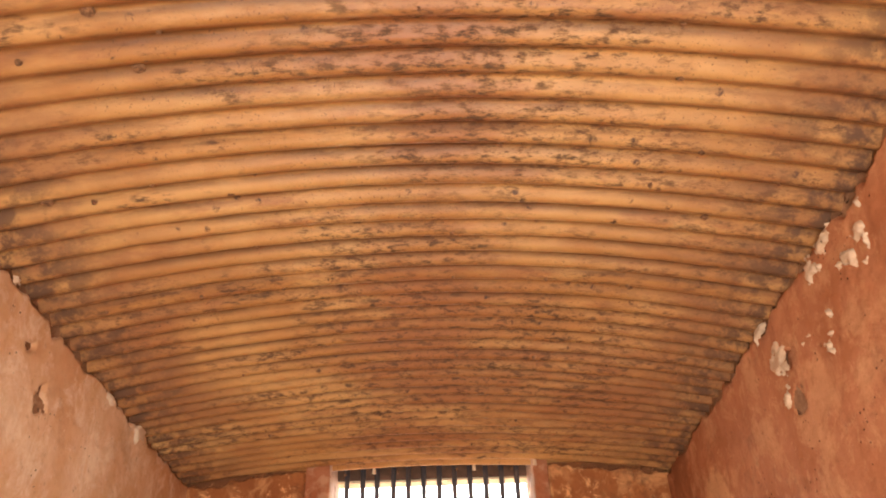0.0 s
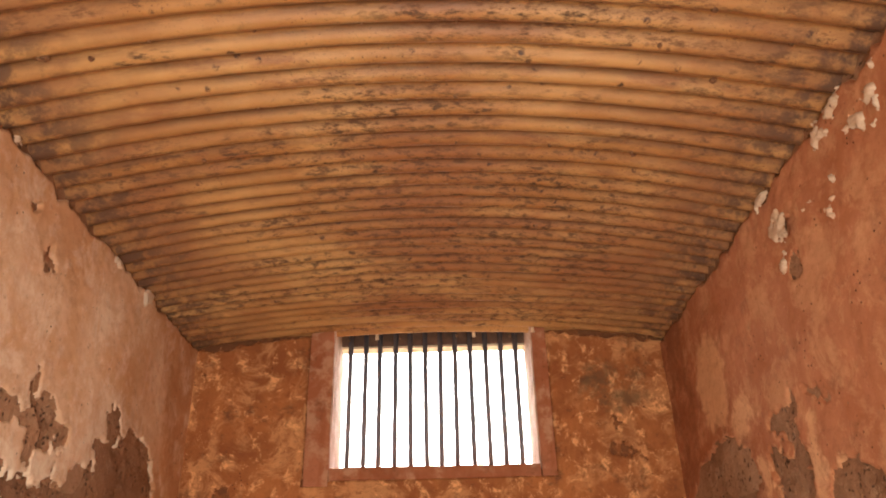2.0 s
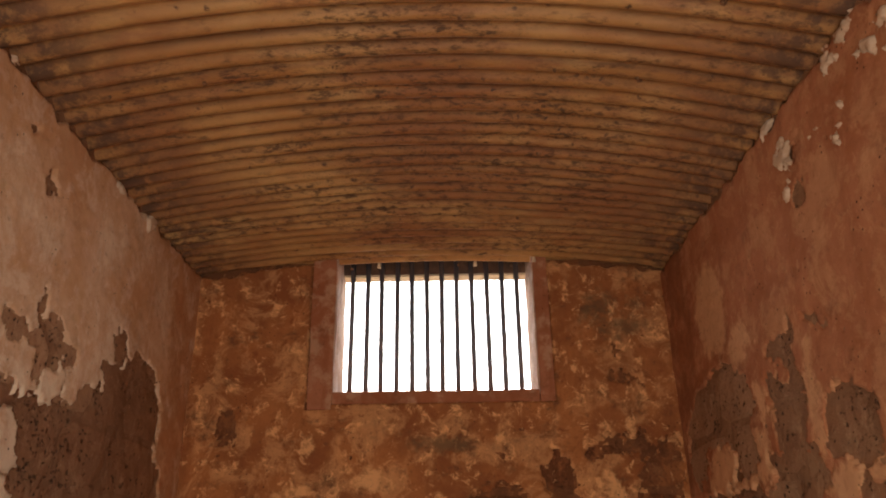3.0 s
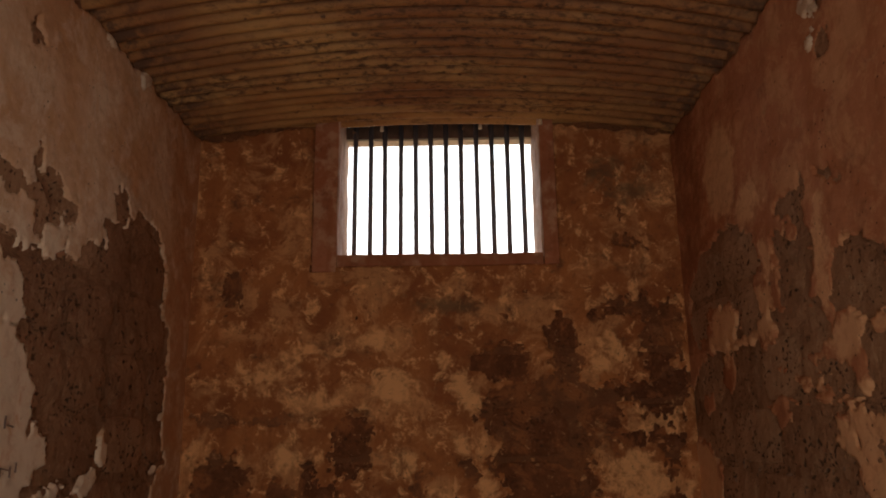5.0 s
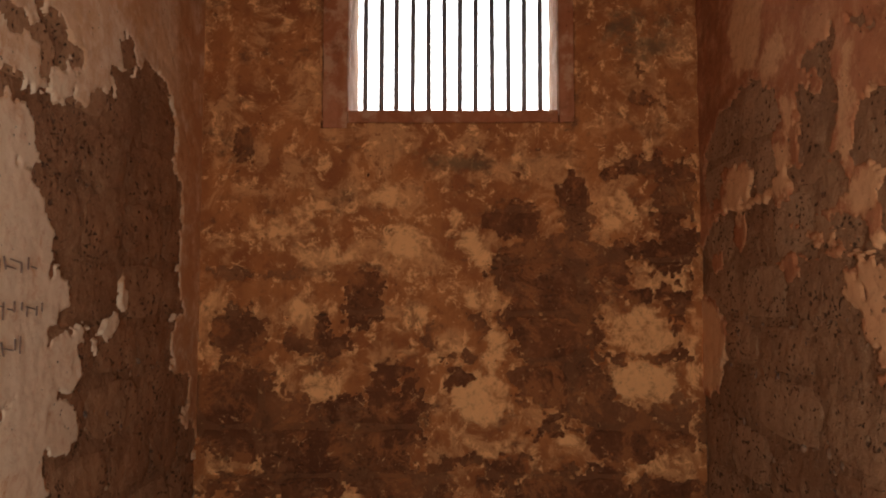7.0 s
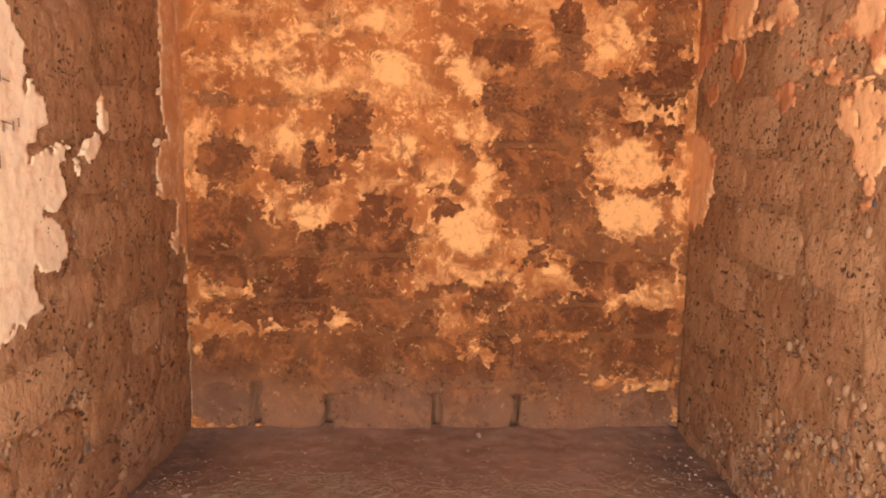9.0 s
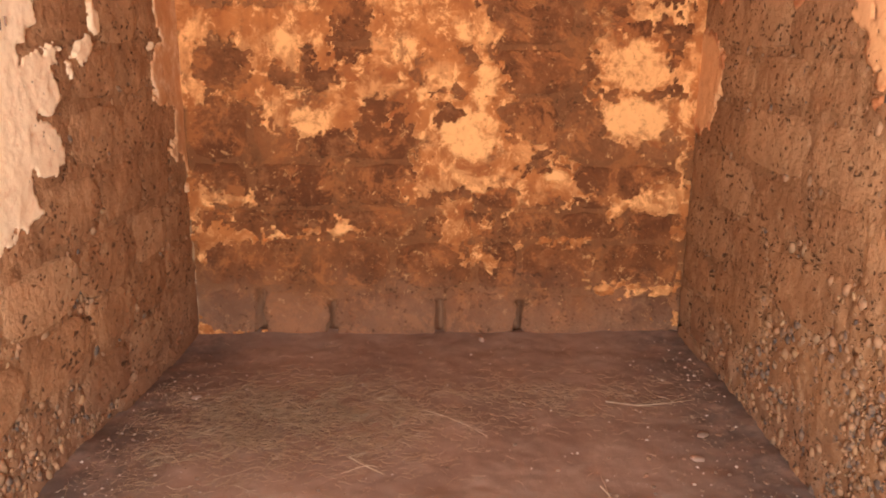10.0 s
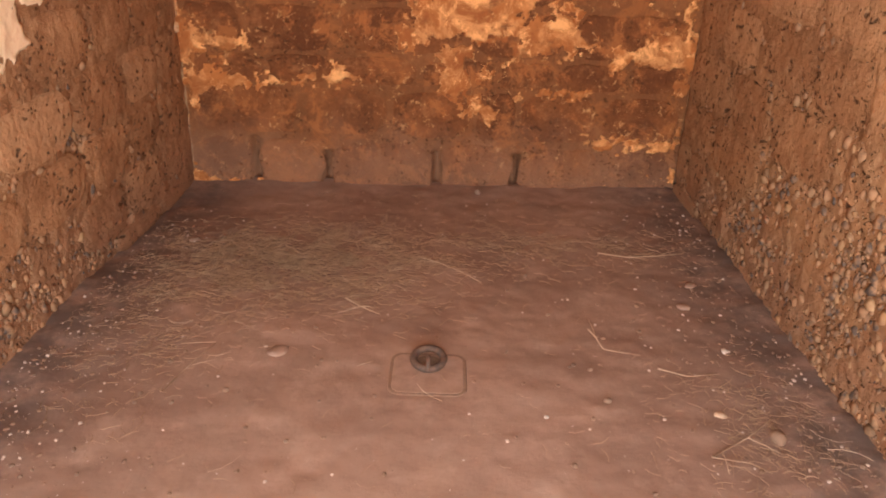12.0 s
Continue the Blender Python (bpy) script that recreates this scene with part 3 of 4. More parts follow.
far = np.maximum(np.abs(u - 0.042), np.abs(v - 1.85))
h = np.where(far < 0.118, -0.002, np.where(far < 0.16, np.minimum(h, 0.001), h))
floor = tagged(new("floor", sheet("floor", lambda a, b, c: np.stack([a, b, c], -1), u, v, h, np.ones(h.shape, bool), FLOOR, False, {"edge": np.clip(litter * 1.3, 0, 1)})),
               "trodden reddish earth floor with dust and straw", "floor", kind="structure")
structure("floor_bed", block(XL - 0.4, XR + 0.4, YF - 0.3, YB + THICK, -0.12, -0.085), MORTAR, "earth bed under the floor", "floor")

# ---- ceiling: one corrugated sheet bent into a low vault ----
PITCH, LOW = 0.0816, 0.905


def rib(y):
    """Turns of the corrugation up to y; the ribs crowd a little towards the end wall."""
    return (y - LOW) / PITCH + 1.73 * towards_end(y)



u, v = np.meshgrid(np.linspace(XL - 0.05, XR + 0.05, 73), np.arange(YF - 0.1, YB + 0.052, PITCH / 12), indexing="ij")
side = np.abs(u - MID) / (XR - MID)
h = vault(u, v) - 0.0138 * (0.75 * np.cos(2 * np.pi * rib(v)) + 0.5 * np.abs(np.cos(np.pi * rib(v))) - 0.25) + 0.004 * fractal(u, v, 1.3, 40) + 0.0012 * fractal(u, v, 20, 44, 2)
h = h + np.where((v + 0.05) % 0.66 < 0.02, -0.003, 0.0)
soot = np.zeros(u.shape)
for cx, cy, rx, ry in ((0.10, 2.75, 0.60, 0.50), (0.15, 1.35, 0.35, 0.28), (0.05, 0.98, 0.4, 0.16), (0.85, 2.9, 0.35, 0.5), (0.05, 2.1, 0.4, 0.4), (-0.1, 3.25, 0.4, 0.12), (1.0, 1.9, 0.2, 0.6), (-0.95, 2.3, 0.2, 0.8)):
    soot = soot + np.exp(-((u - cx) / rx) ** 2 - ((v - cy) / ry) ** 2)
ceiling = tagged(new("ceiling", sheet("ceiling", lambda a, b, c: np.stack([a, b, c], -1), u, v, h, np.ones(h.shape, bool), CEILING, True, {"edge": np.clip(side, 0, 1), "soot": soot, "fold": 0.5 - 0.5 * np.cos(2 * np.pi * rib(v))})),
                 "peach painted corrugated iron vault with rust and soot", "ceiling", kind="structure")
# slab out of view, added to keep daylight out above the sheet
structure("roof", block(XL - 0.35, XR + 0.35, YF - 0.3, YB + THICK + 0.05, 3.142, 3.30), OUTER, "unseen slab added to close off the vault", "roof")


# ---- walls ----
def frame_of(side):
    """Maps along, up, out to the world for each wall, and the pose that a stone of it takes."""
    if side == "west":
        return (lambda u, z, o: np.stack([XL + o, u, z], -1)), True, lambda u, z: pose(XL, u, z, 0, 0, -90)
    if side == "east":
        return (lambda u, z, o: np.stack([XR - o, u, z], -1)), False, lambda u, z: pose(XR, u, z, 0, 0, 90)
    return (lambda u, z, o: np.stack([u, YB - o, z], -1)), False, lambda u, z: pose(u, YB, z, 0, 0, 180)


def stone_mesh(name, material, seed):
    """One rough block face, 1 x 1, an uneven rounded polygon with a sunken rim; scaled to its place."""
    rng = random.Random(seed)
    n, power = 14, rng.uniform(3.0, 7.0)
    outline = []
    for k in range(n):
        a = 2 * math.pi * (k + rng.uniform(-0.25, 0.25)) / n
        c, d = math.cos(a), math.sin(a)
        r = 0.5 / (abs(c) ** power + abs(d) ** power) ** (1 / power) * rng.uniform(0.92, 1.03)
        outline.append((c * r, d * r))
    verts, faces = [(0, rng.uniform(0.1, 0.35), 0)], []
    for size, deep in ((0.6, 0.2), (0.93, 0.1), (1.0, -1.2)):
        for x, z in outline:
            verts.append((x * size, deep + (rng.uniform(-0.2, 0.2) if deep > 0 else 0), z * size))
    for k in range(n):
        m = (k + 1) % n
        faces.append((0, 1 + m, 1 + k))
        for ring in (0, n):
            faces.append((1 + ring + k, 1 + ring + m, 1 + ring + n + m, 1 + ring + n + k))
    return mesh_of(name, verts, faces, material, True)


def near_gap(side, u0, u1, z0, z1):
    return side == "north" and u1 > WX0 - 0.14 and u0 < WX1 + 0.1 and z1 > WZ - 0.03


def lay_stones(wall, side, courses, joints, material, seed, rubble=None):
    _, _, stone_pose = frame_of(side)
    rng = random.Random(seed)
    shapes = [stone_mesh("stone", material, seed + k) for k in range(9)]
    lo, hi = (XL, XR) if side == "north" else (1.0, YB)
    for row, (z0, z1) in enumerate(zip(courses, courses[1:])):
        cuts = [lo, *joints.get(row, []), hi]
        if row not in joints:
            cuts, at = [lo], lo + rng.uniform(0.12, 0.4)
            while at < hi - 0.15:
                cuts.append(at)
                at += rng.uniform(0.26, 0.52)
            cuts.append(hi)
        for u0, u1 in zip(cuts, cuts[1:]):
            if near_gap(side, u0, u1, z0, z1) or (rubble and rubble((u0 + u1) / 2, (z0 + z1) / 2)):
                continue
            gap = rng.uniform(0.022, 0.036) if side == "north" and row == 0 else rng.uniform(0.008, 0.02)
            ob = new("stone", rng.choice(shapes))
            ob.parent = wall
            ob.matrix_basis = stone_pose((u0 + u1) / 2, (z0 + z1) / 2) @ Matrix.Rotation(radians(rng.uniform(-0.8, 0.8)), 4, "Y") @ Matrix.Diagonal((u1 - u0 - gap, 0.015, z1 - z0 - gap, 1))


def face_wall(wall, side, coat, plaster_material, seed, hollow, scraps, tone, fade):
    """Mortar relief and the clinging plaster of one wall."""
    to_world, flip, _ = frame_of(side)
    lo, hi = (XL, XR) if side == "north" else (0.9, YB)
    u, z = np.meshgrid(np.arange(lo, hi + 0.013, 0.014), np.arange(-0.07, 3.0, 0.014), indexing="ij")
    open_hole = (u > WX0 - 0.02) & (u < WX1 + 0.02) & (z > WZ - 0.02) if side == "north" else np.zeros(u.shape, bool)
    h = (-0.012 if side == "north" else -0.0065) + (0.0045 if side == "north" else 0.0055) * fractal(u, z, 5, seed + 50) + 0.005 * fractal(u, z, 26, seed + 60, 3) - (0.03 if side == "north" else 0.020) * hollow(u, z)
    part("mortar", sheet("mortar", to_world, u, z, h, ~open_hole & (z < 2.98), MORTAR_NORTH if side == "north" else MORTAR, flip), None, wall)
    step = 0.0075
    u, z = np.meshgrid(np.arange(lo - 0.004, hi + 0.004, step), np.arange(-0.07, 2.99, step), indexing="ij")
    f = np.clip(coat.field(u, z, seed), -0.055, 0.055) + scraps * (0.7 * fractal(u, z, 14, seed + 90, 5) + 0.6 * fractal(u, z, 42, seed + 95, 3))
    top = (vault(u) if side == "north" else SPRING) - 0.012 - 0.03 * np.abs(fractal(u, z, 8, seed + 70, 3))
    f = np.minimum(f, top - z)
    if side == "north":
        hole = np.minimum(np.minimum(u - (WX0 - 0.125), (WX1 + 0.075) - u), z - np.where(u < WX0 - 0.01, WZ - 0.08, WZ - 0.055))
        f = np.minimum(f, -hole - 0.002)
    t = np.clip((f + 0.003) / 0.006, 0, 1)
    rise = 0.0085 + 0.003 * fractal(u, z, 5, seed + 80) + 0.0015 * fractal(u, z, 30, seed + 85, 3)
    h = -0.016 + (0.016 + rise) * t * t * (3 - 2 * t)
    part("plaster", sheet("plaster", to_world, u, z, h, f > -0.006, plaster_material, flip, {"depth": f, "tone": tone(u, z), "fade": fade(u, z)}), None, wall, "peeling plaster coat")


LIME = plaster("flaked_limewash", (0.84, 0.70, 0.52), (0.74, 0.56, 0.38), (0.60, 0.40, 0.25), (0.36, 0.22, 0.13), 0.2, 0.6, 0.4)


def flake_wall(wall, side, coat, seed):
    """Scraps of an older pale limewash left on a wall."""
    to_world, flip, _ = frame_of(side)
    u, z = np.meshgrid(np.arange(1.2, YB - 0.02, 0.006), np.arange(1.9, 2.92, 0.006), indexing="ij")
    f = np.clip(coat.field(u, z, seed), -0.03, 0.03) + 0.020 * fractal(u, z, 36, seed + 7, 4) - 0.006
    t = np.clip((f + 0.003) / 0.006, 0, 1)
    h = 0.006 + 0.013 * t + 0.003 * fractal(u, z, 8, seed + 11)
    part("limewash", sheet("limewash", to_world, u, z, h, f > -0.004, LIME, flip, {"depth": f}), None, wall, "flakes of pale limewash")


wall_west = structure("wall_west", block(XL - 0.35, XL - 0.045, YF, YB, -0.085, 3.145), MORTAR, "stone wall under peeling pale pink plaster", "wall")
wall_east = structure("wall_east", block(XR + 0.045, XR + 0.35, YF, YB, -0.085, 3.145), MORTAR, "pitted stone wall under peeling red ochre plaster", "wall")
bm = block(XL - 0.35, WX0, YB + 0.13, YB + THICK, -0.085, 3.145)
block(WX1, XR + 0.35, YB + 0.13, YB + THICK, -0.085, 3.145, bm=bm)
block(WX0, WX1, YB + 0.13, YB + THICK, -0.085, WZ - 0.03, bm=bm)
wall_north = structure("wall_north", bm, MORTAR, "stone end wall with patchy ochre plaster and barred window", "wall")
# end wall with the doorway, behind the viewer
bm = block(XL - 0.35, -0.55, YF - 0.3, YF, -0.03, 3.145)
block(0.65, XR + 0.35, YF - 0.3, YF, -0.03, 3.145, bm=bm)
block(-0.55, 0.65, YF - 0.3, YF, 2.08, 3.145, bm=bm)
structure("wall_south", bm, MORTAR, "stone wall with an open doorway", "wall")
for x0, x1 in ((XL - 0.045, XL - 0.004), (XR + 0.004, XR + 0.045)):
    structure("wall_lining", block(x0, x1, YF, 0.9, 0, 3.0), PLASTER_WEST if x0 < 0 else PLASTER_EAST, "plastered wall beside the doorway", "wall")


def hollow_west(u, z):
    d1 = 1 - np.sqrt(((u - 2.42) / 0.14) ** 2 + ((z - 0.50) / 0.13) ** 2)
    d2 = (0.40 - z - 0.35 * np.abs(u - 1.95)) * 3
    return np.clip(np.maximum(d1, d2) * 3 + 0.6 * fractal(u, z, 11, 300), 0, 1)


def hollow_east(u, z):
    d = 0.80 - z - 0.42 * np.clip(u - 2.05, 0, 3) - 0.25 * np.clip(1.9 - u, 0, 3)
    return np.clip(d * 3 + 0.7 * fractal(u, z, 8, 310), 0, 1)



def hollow_north(u, z):
    """Open joints of the lowest course, and holes where stone has dropped out."""
    deep = np.zeros(u.shape)
    for x, top in ((-0.853, 0.19), (-0.50, 0.13), (0.032, 0.14), (0.42, 0.15)):
        deep = np.maximum(deep, 3.6 * np.clip(1.9 - np.abs(u - x) / 0.014, 0, 1) * (z < top))
    for x, y, rx, rz in ((-1.02, 0.66, 0.05, 0.04), (-0.93, 0.63, 0.03, 0.02), (-1.10, 0.97, 0.03, 0.02), (0.97, 2.44, 0.05, 0.03), (0.60, 1.92, 0.04, 0.03), (0.23, 0.08, 0.04, 0.025)):
        deep = np.maximum(deep, 1.8 * np.clip(2 - 2 * np.sqrt(((u - x) / rx) ** 2 + ((z - y) / rz) ** 2), 0, 1))
    return deep


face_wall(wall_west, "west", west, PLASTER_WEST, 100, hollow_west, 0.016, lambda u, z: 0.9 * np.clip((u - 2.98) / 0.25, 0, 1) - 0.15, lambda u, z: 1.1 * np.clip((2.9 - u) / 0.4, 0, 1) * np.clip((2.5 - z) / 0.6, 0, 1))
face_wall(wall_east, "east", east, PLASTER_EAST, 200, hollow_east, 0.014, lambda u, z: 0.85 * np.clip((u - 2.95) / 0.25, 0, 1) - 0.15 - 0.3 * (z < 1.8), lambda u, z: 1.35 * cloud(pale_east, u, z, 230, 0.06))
face_wall(wall_north, "north", north, PLASTER_NORTH, 400, hollow_north, 0.037, lambda u, z: 0.72 * cloud(dark_north, u, z, 430, 0.09) - 0.05, lambda u, z: cloud(pale_north, u, z, 460, 0.04))


flake_wall(wall_west, "west", lime_west, 150)
flake_wall(wall_east, "east", lime_east, 250)

# unreadable scratches cut into the pale plaster
bm, rng = bmesh.new(), random.Random(9)
for row, (z0, n) in enumerate(((1.52, 7), (1.40, 9), (1.30, 5))):
    for k in range(n):
        y, l = 1.93 + k * 0.026 + rng.uniform(-0.006, 0.006), rng.uniform(0.012, 0.026)
        m = Matrix.Translation((XL + 0.0165, y, z0 + rng.uniform(-0.01, 0.01))) @ Matrix.Rotation(rng.choice((0, 0, 0.3, 1.4)), 4, "X") @ Matrix.Diagonal((0.004, 0.003, l * 2, 1))
        bmesh.ops.create_cube(bm, size=1, matrix=m)
part("scratches", bm, GRIT, wall_west, "dark scratched marks")


def pebble_field(wall, side, wanted, where, size, seed, hollow):
    """Rounded stones bedded in the wall, one joined heap."""
    bm = bmesh.new()
    bmesh.ops.create_icosphere(bm, subdivisions=1, radius=1)
    ball = np.array([v.co[:] for v in bm.verts])
    tris = np.array([[v.index for v in f.verts] for f in bm.faces])
    bm.free()
    rng = np.random.RandomState(seed)
    to_world, _, _ = frame_of(side)
    verts, faces, n = [], [], 0
    while n < wanted:
        u, z = rng.uniform(1.35, YB - 0.05), rng.uniform(0.0, 1.7)
        if rng.rand() > where(u, z):
            continue
        r = size * (0.4 + 1.6 * rng.rand() ** 3)
        turn = np.array(Euler(rng.uniform(0, 6.3, 3)).to_matrix())
        p = (ball * (1 + 0.2 * rng.uniform(-1, 1, (len(ball), 1)))) * r * np.array([1.0, rng.uniform(0.5, 0.8), rng.uniform(0.6, 0.9)])
        p = p @ turn.T
        place = to_world(p[:, 0] + u, p[:, 2] + z, p[:, 1] * 0.7 - 0.006 - 0.020 * float(hollow(np.array([u]), np.array([z]))[0]) - r * rng.uniform(0.05, 0.5))
        verts.append(place)
        faces.append(tris + n * len(ball))
        n += 1
    me = mesh_of("pebbles", np.concatenate(verts).tolist(), np.concatenate(faces).tolist(), PEBBLES, True)
    tagged(part("pebbles", me, None, wall, "grey and ochre pebbles bedded in earth"), kind="stuff")


def bed_west(u, z):
    return float(hollow_west(np.array([u]), np.array([z]))[0]) + (0.10 if z < 1.3 and u > 1.9 else 0.0)


def bed_east(u, z):
    return float(hollow_east(np.array([u]), np.array([z]))[0]) * 0.9 + (0.13 if z < 1.45 else 0.0)


pebble_field(wall_west, "west", 1700, bed_west, 0.014, 21, hollow_west)
pebble_field(wall_east, "east", 3800, bed_east, 0.0145, 22, hollow_east)

# ---- window ----
window = tagged(new("window_1"), "barred window opening high in the end wall", "window", kind="structure")
window.location = ((WX0 + WX1) / 2, YB, WZ)
window_at = Matrix.Translation(window.location).inverted()


def in_window(name, bm, material, label="", smooth=False, parent=None):
    bm.transform(window_at)
    return part(name, bm, material, parent or window, label, smooth)


def worn(bm, size, seed, cuts=6):
    """Cuts a block finer and wears its edges and faces."""
    bmesh.ops.subdivide_edges(bm, edges=[e for e in bm.edges if e.calc_length() > 0.15], cuts=cuts, use_grid_fill=True)
    for v in bm.verts:
        v.co += Vector((noise.noise(v.co * 9 + Vector((seed, 0, 0))), noise.noise(v.co * 9 + Vector((0, seed, 0))), noise.noise(v.co * 9 + Vector((0, 0, seed))))) * size
    return bm


in_window("board", worn(block(WX0 - 0.118, WX0 - 0.002, YB - 0.016, YB + 0.05, WZ - 0.085, vault(WX0) + 0.01, 0.005), 0.004, 3, 9), BOARD, "red painted timber upright")
in_window("board", worn(block(WX1 + 0.002, WX1 + 0.072, YB - 0.016, YB + 0.05, WZ - 0.06, vault(WX1) + 0.01, 0.005), 0.004, 5, 9), BOARD, "red painted timber upright")
bm = block(WX0 - 0.03, WX0 + 0.004, YB - 0.006, YB + THICK, WZ - 0.02, 3.138, 0.004)
in_window("jamb", worn(bm, 0.006, 7, 9), JAMB, "pale plaster reveal")
bm = block(WX1 - 0.004, WX1 + 0.03, YB - 0.006, YB + THICK, WZ - 0.02, 3.138, 0.004)
in_window("jamb", worn(bm, 0.006, 11, 9), JAMB, "pale plaster reveal")
in_window("window_sill", worn(block(WX0 + 0.0, WX1 + 0.0, YB - 0.012, YB + THICK, WZ - 0.06, WZ - 0.002, 0.008), 0.005, 13, 9), BOARD, "worn red sill")
in_window("lintel", worn(block(WX0 - 0.02, WX1 + 0.02, YB + 0.24, YB + THICK - 0.002, 3.004, 3.142, 0.004), 0.004, 17, 8), LINTEL, "dark timber lintel")
# lintel underside: its light from outside is put into the pale colour
in_window("soffit", worn(block(WX0 - 0.01, WX1 + 0.01, YB + 0.243, YB + THICK - 0.004, 2.990, 3.002, 0.002), 0.002, 19, 8), SOFFIT, "pale lintel soffit")
rng = random.Random(5)
for k in range(12):
    x = -0.405 + k * 0.0799 + rng.uniform(-0.003, 0.003)
    bm = bmesh.new()
    lean = rng.uniform(-0.004, 0.006)
    m = Matrix.Translation((x, YB + 0.215, (WZ + 3.12) / 2 - 0.02)) @ Matrix.Rotation(lean, 4, "Y") @ Matrix.Rotation(rng.uniform(0, 0.3), 4, "Z")
    bmesh.ops.create_cone(bm, cap_ends=True, segments=10, radius1=0.0132, radius2=0.0132, depth=3.12 - WZ + 0.06, matrix=m)
    in_window("bar", bm, BAR_IRON, smooth=True)
# nail heads along the end of the iron sheet and on one upright
for x, y, z in ((-0.25, YB + 0.05, 2.982), (0.25, YB + 0.05, 2.986), (0.548, YB - 0.02, 2.975)):
    bm = bmesh.new()
    bmesh.ops.create_cone(bm, cap_ends=True, segments=8, radius1=0.011, radius2=0.008, depth=0.03, matrix=Matrix.Translation((x, y, z)))
    bmesh.ops.bevel(bm, geom=bm.edges[:], offset=0.002, segments=1, affect="EDGES")
    in_window("nail", bm, SOFFIT, "pale daubed nail head")


# ---- ring set in the floor ----
ring_anchor = tagged(new("ring_anchor"), "rusty iron ring and staple in a floor slab", "floor ring")
ring_anchor.location = (0.042, 1.85, 0.0)


def rounded_slab(half_x, half_y, corner, low, high):
    """A flat slab with round corners and a worn upper rim."""
    bm = bmesh.new()
    rings = []
    for z, inset in ((low, 0.0), (high - 0.003, 0.0), (high, 0.003)):
        ring = []
        for k in range(28):
            q, a = divmod(k, 7)
            a = radians(90) * (q + a / 6)
            cx, cy = ((1, 1), (-1, 1), (-1, -1), (1, -1))[q]
            ring.append(bm.verts.new((cx * (half_x - corner) + (corner - inset) * math.cos(a), cy * (half_y - corner) + (corner - inset) * math.sin(a), z)))
        rings.append(ring)
    for p, q in zip(rings, rings[1:]):
        for k in range(28):
            bm.faces.new((p[k], p[(k + 1) % 28], q[(k + 1) % 28], q[k]))
    bm.faces.new(rings[-1])
    bm.faces.new(rings[0])
    return bm


part("joint", rounded_slab(0.115, 0.108, 0.038, -0.03, 0.0006), GRIT, ring_anchor, "dark earth joint around the slab")
part("slab", rounded_slab(0.106, 0.099, 0.032, -0.03, 0.0016), SLAB, ring_anchor, "worn rounded cement slab")


def torus(major, minor, m, arc=360, seg=32, tube=10):
    bm = bmesh.new()
    closed = arc >= 360
    rings = []
    for i in range(seg if closed else seg + 1):
        a = radians(arc) * i / seg
        ring = []
        for j in range(tube):
            b = 2 * math.pi * j / tube
            r = major + minor * math.cos(b)
            ring.append(bm.verts.new(m @ Vector((r * math.cos(a), r * math.sin(a), minor * math.sin(b)))))
        rings.append(ring)
    for i in range(len(rings) if closed else len(rings) - 1):
        p, q = rings[i], rings[(i + 1) % len(rings)]
        for j in range(tube):
            bm.faces.new((p[j], q[j], q[(j + 1) % tube], p[(j + 1) % tube]))
    if not closed:
        bm.faces.new(rings[0])
        bm.faces.new(rings[-1])
    return bm


part("ring", torus(0.045, 0.0115, pose(0.0, 0.050, 0.020, 10, 0, 0)), RING_IRON, ring_anchor, "rusty iron ring", True)
part("staple", torus(0.026, 0.0075, pose(0.0, 0.022, 0.012, 90, 0, 90), 180, 16), RING_IRON, ring_anchor, "iron staple", True)
# flat dark disc that paints the shade of the ring's recess
cup = bmesh.new()
bmesh.ops.create_cone(cup, cap_ends=True, segments=24, radius1=0.034, radius2=0.036, depth=0.006, matrix=Matrix.Translation((0, 0.050, 0.004)))
part("socket", cup, GRIT, ring_anchor, "flat dark disc for the recess under the ring")


# ---- litter on the floor ----
def floor_height(x, y):
    a, b = np.array([x]), np.array([y])
    e = np.exp(-np.minimum(np.minimum(a - XL, XR - a), YB - b) / 0.14)
    return float((0.0035 * fractal(a, b, 2.2, 3) + 0.003 * fractal(a, b, 14, 8) + 0.008 * np.clip(e, 0, 1) * (1 + fractal(a, b, 6, 12)) - 0.004 + fall(a, b))[0])


def stalk(points, radius, sides=3):
    """Verts and faces of one thin stalk along some points."""
    verts, faces = [], []
    for k, p in enumerate(points):
        q = points[min(k + 1, len(points) - 1)] - points[max(k - 1, 0)]
        across = Vector((-q.y, q.x, 0)).normalized()
        r = radius * (1 - 0.55 * k / (len(points) - 1))
        for j in range(sides):
            a = 2 * math.pi * j / sides
            verts.append(p + across * math.cos(a) * r + Vector((0, 0, 1)) * math.sin(a) * r)
    for k in range(len(points) - 1):
        for j in range(sides):
            a, b = k * sides + j, k * sides + (j + 1) % sides
            faces.append((a, b, b + sides, a + sides))
    faces += [tuple(range(sides)), tuple(range(len(verts) - sides, len(verts)))]
    return verts, faces


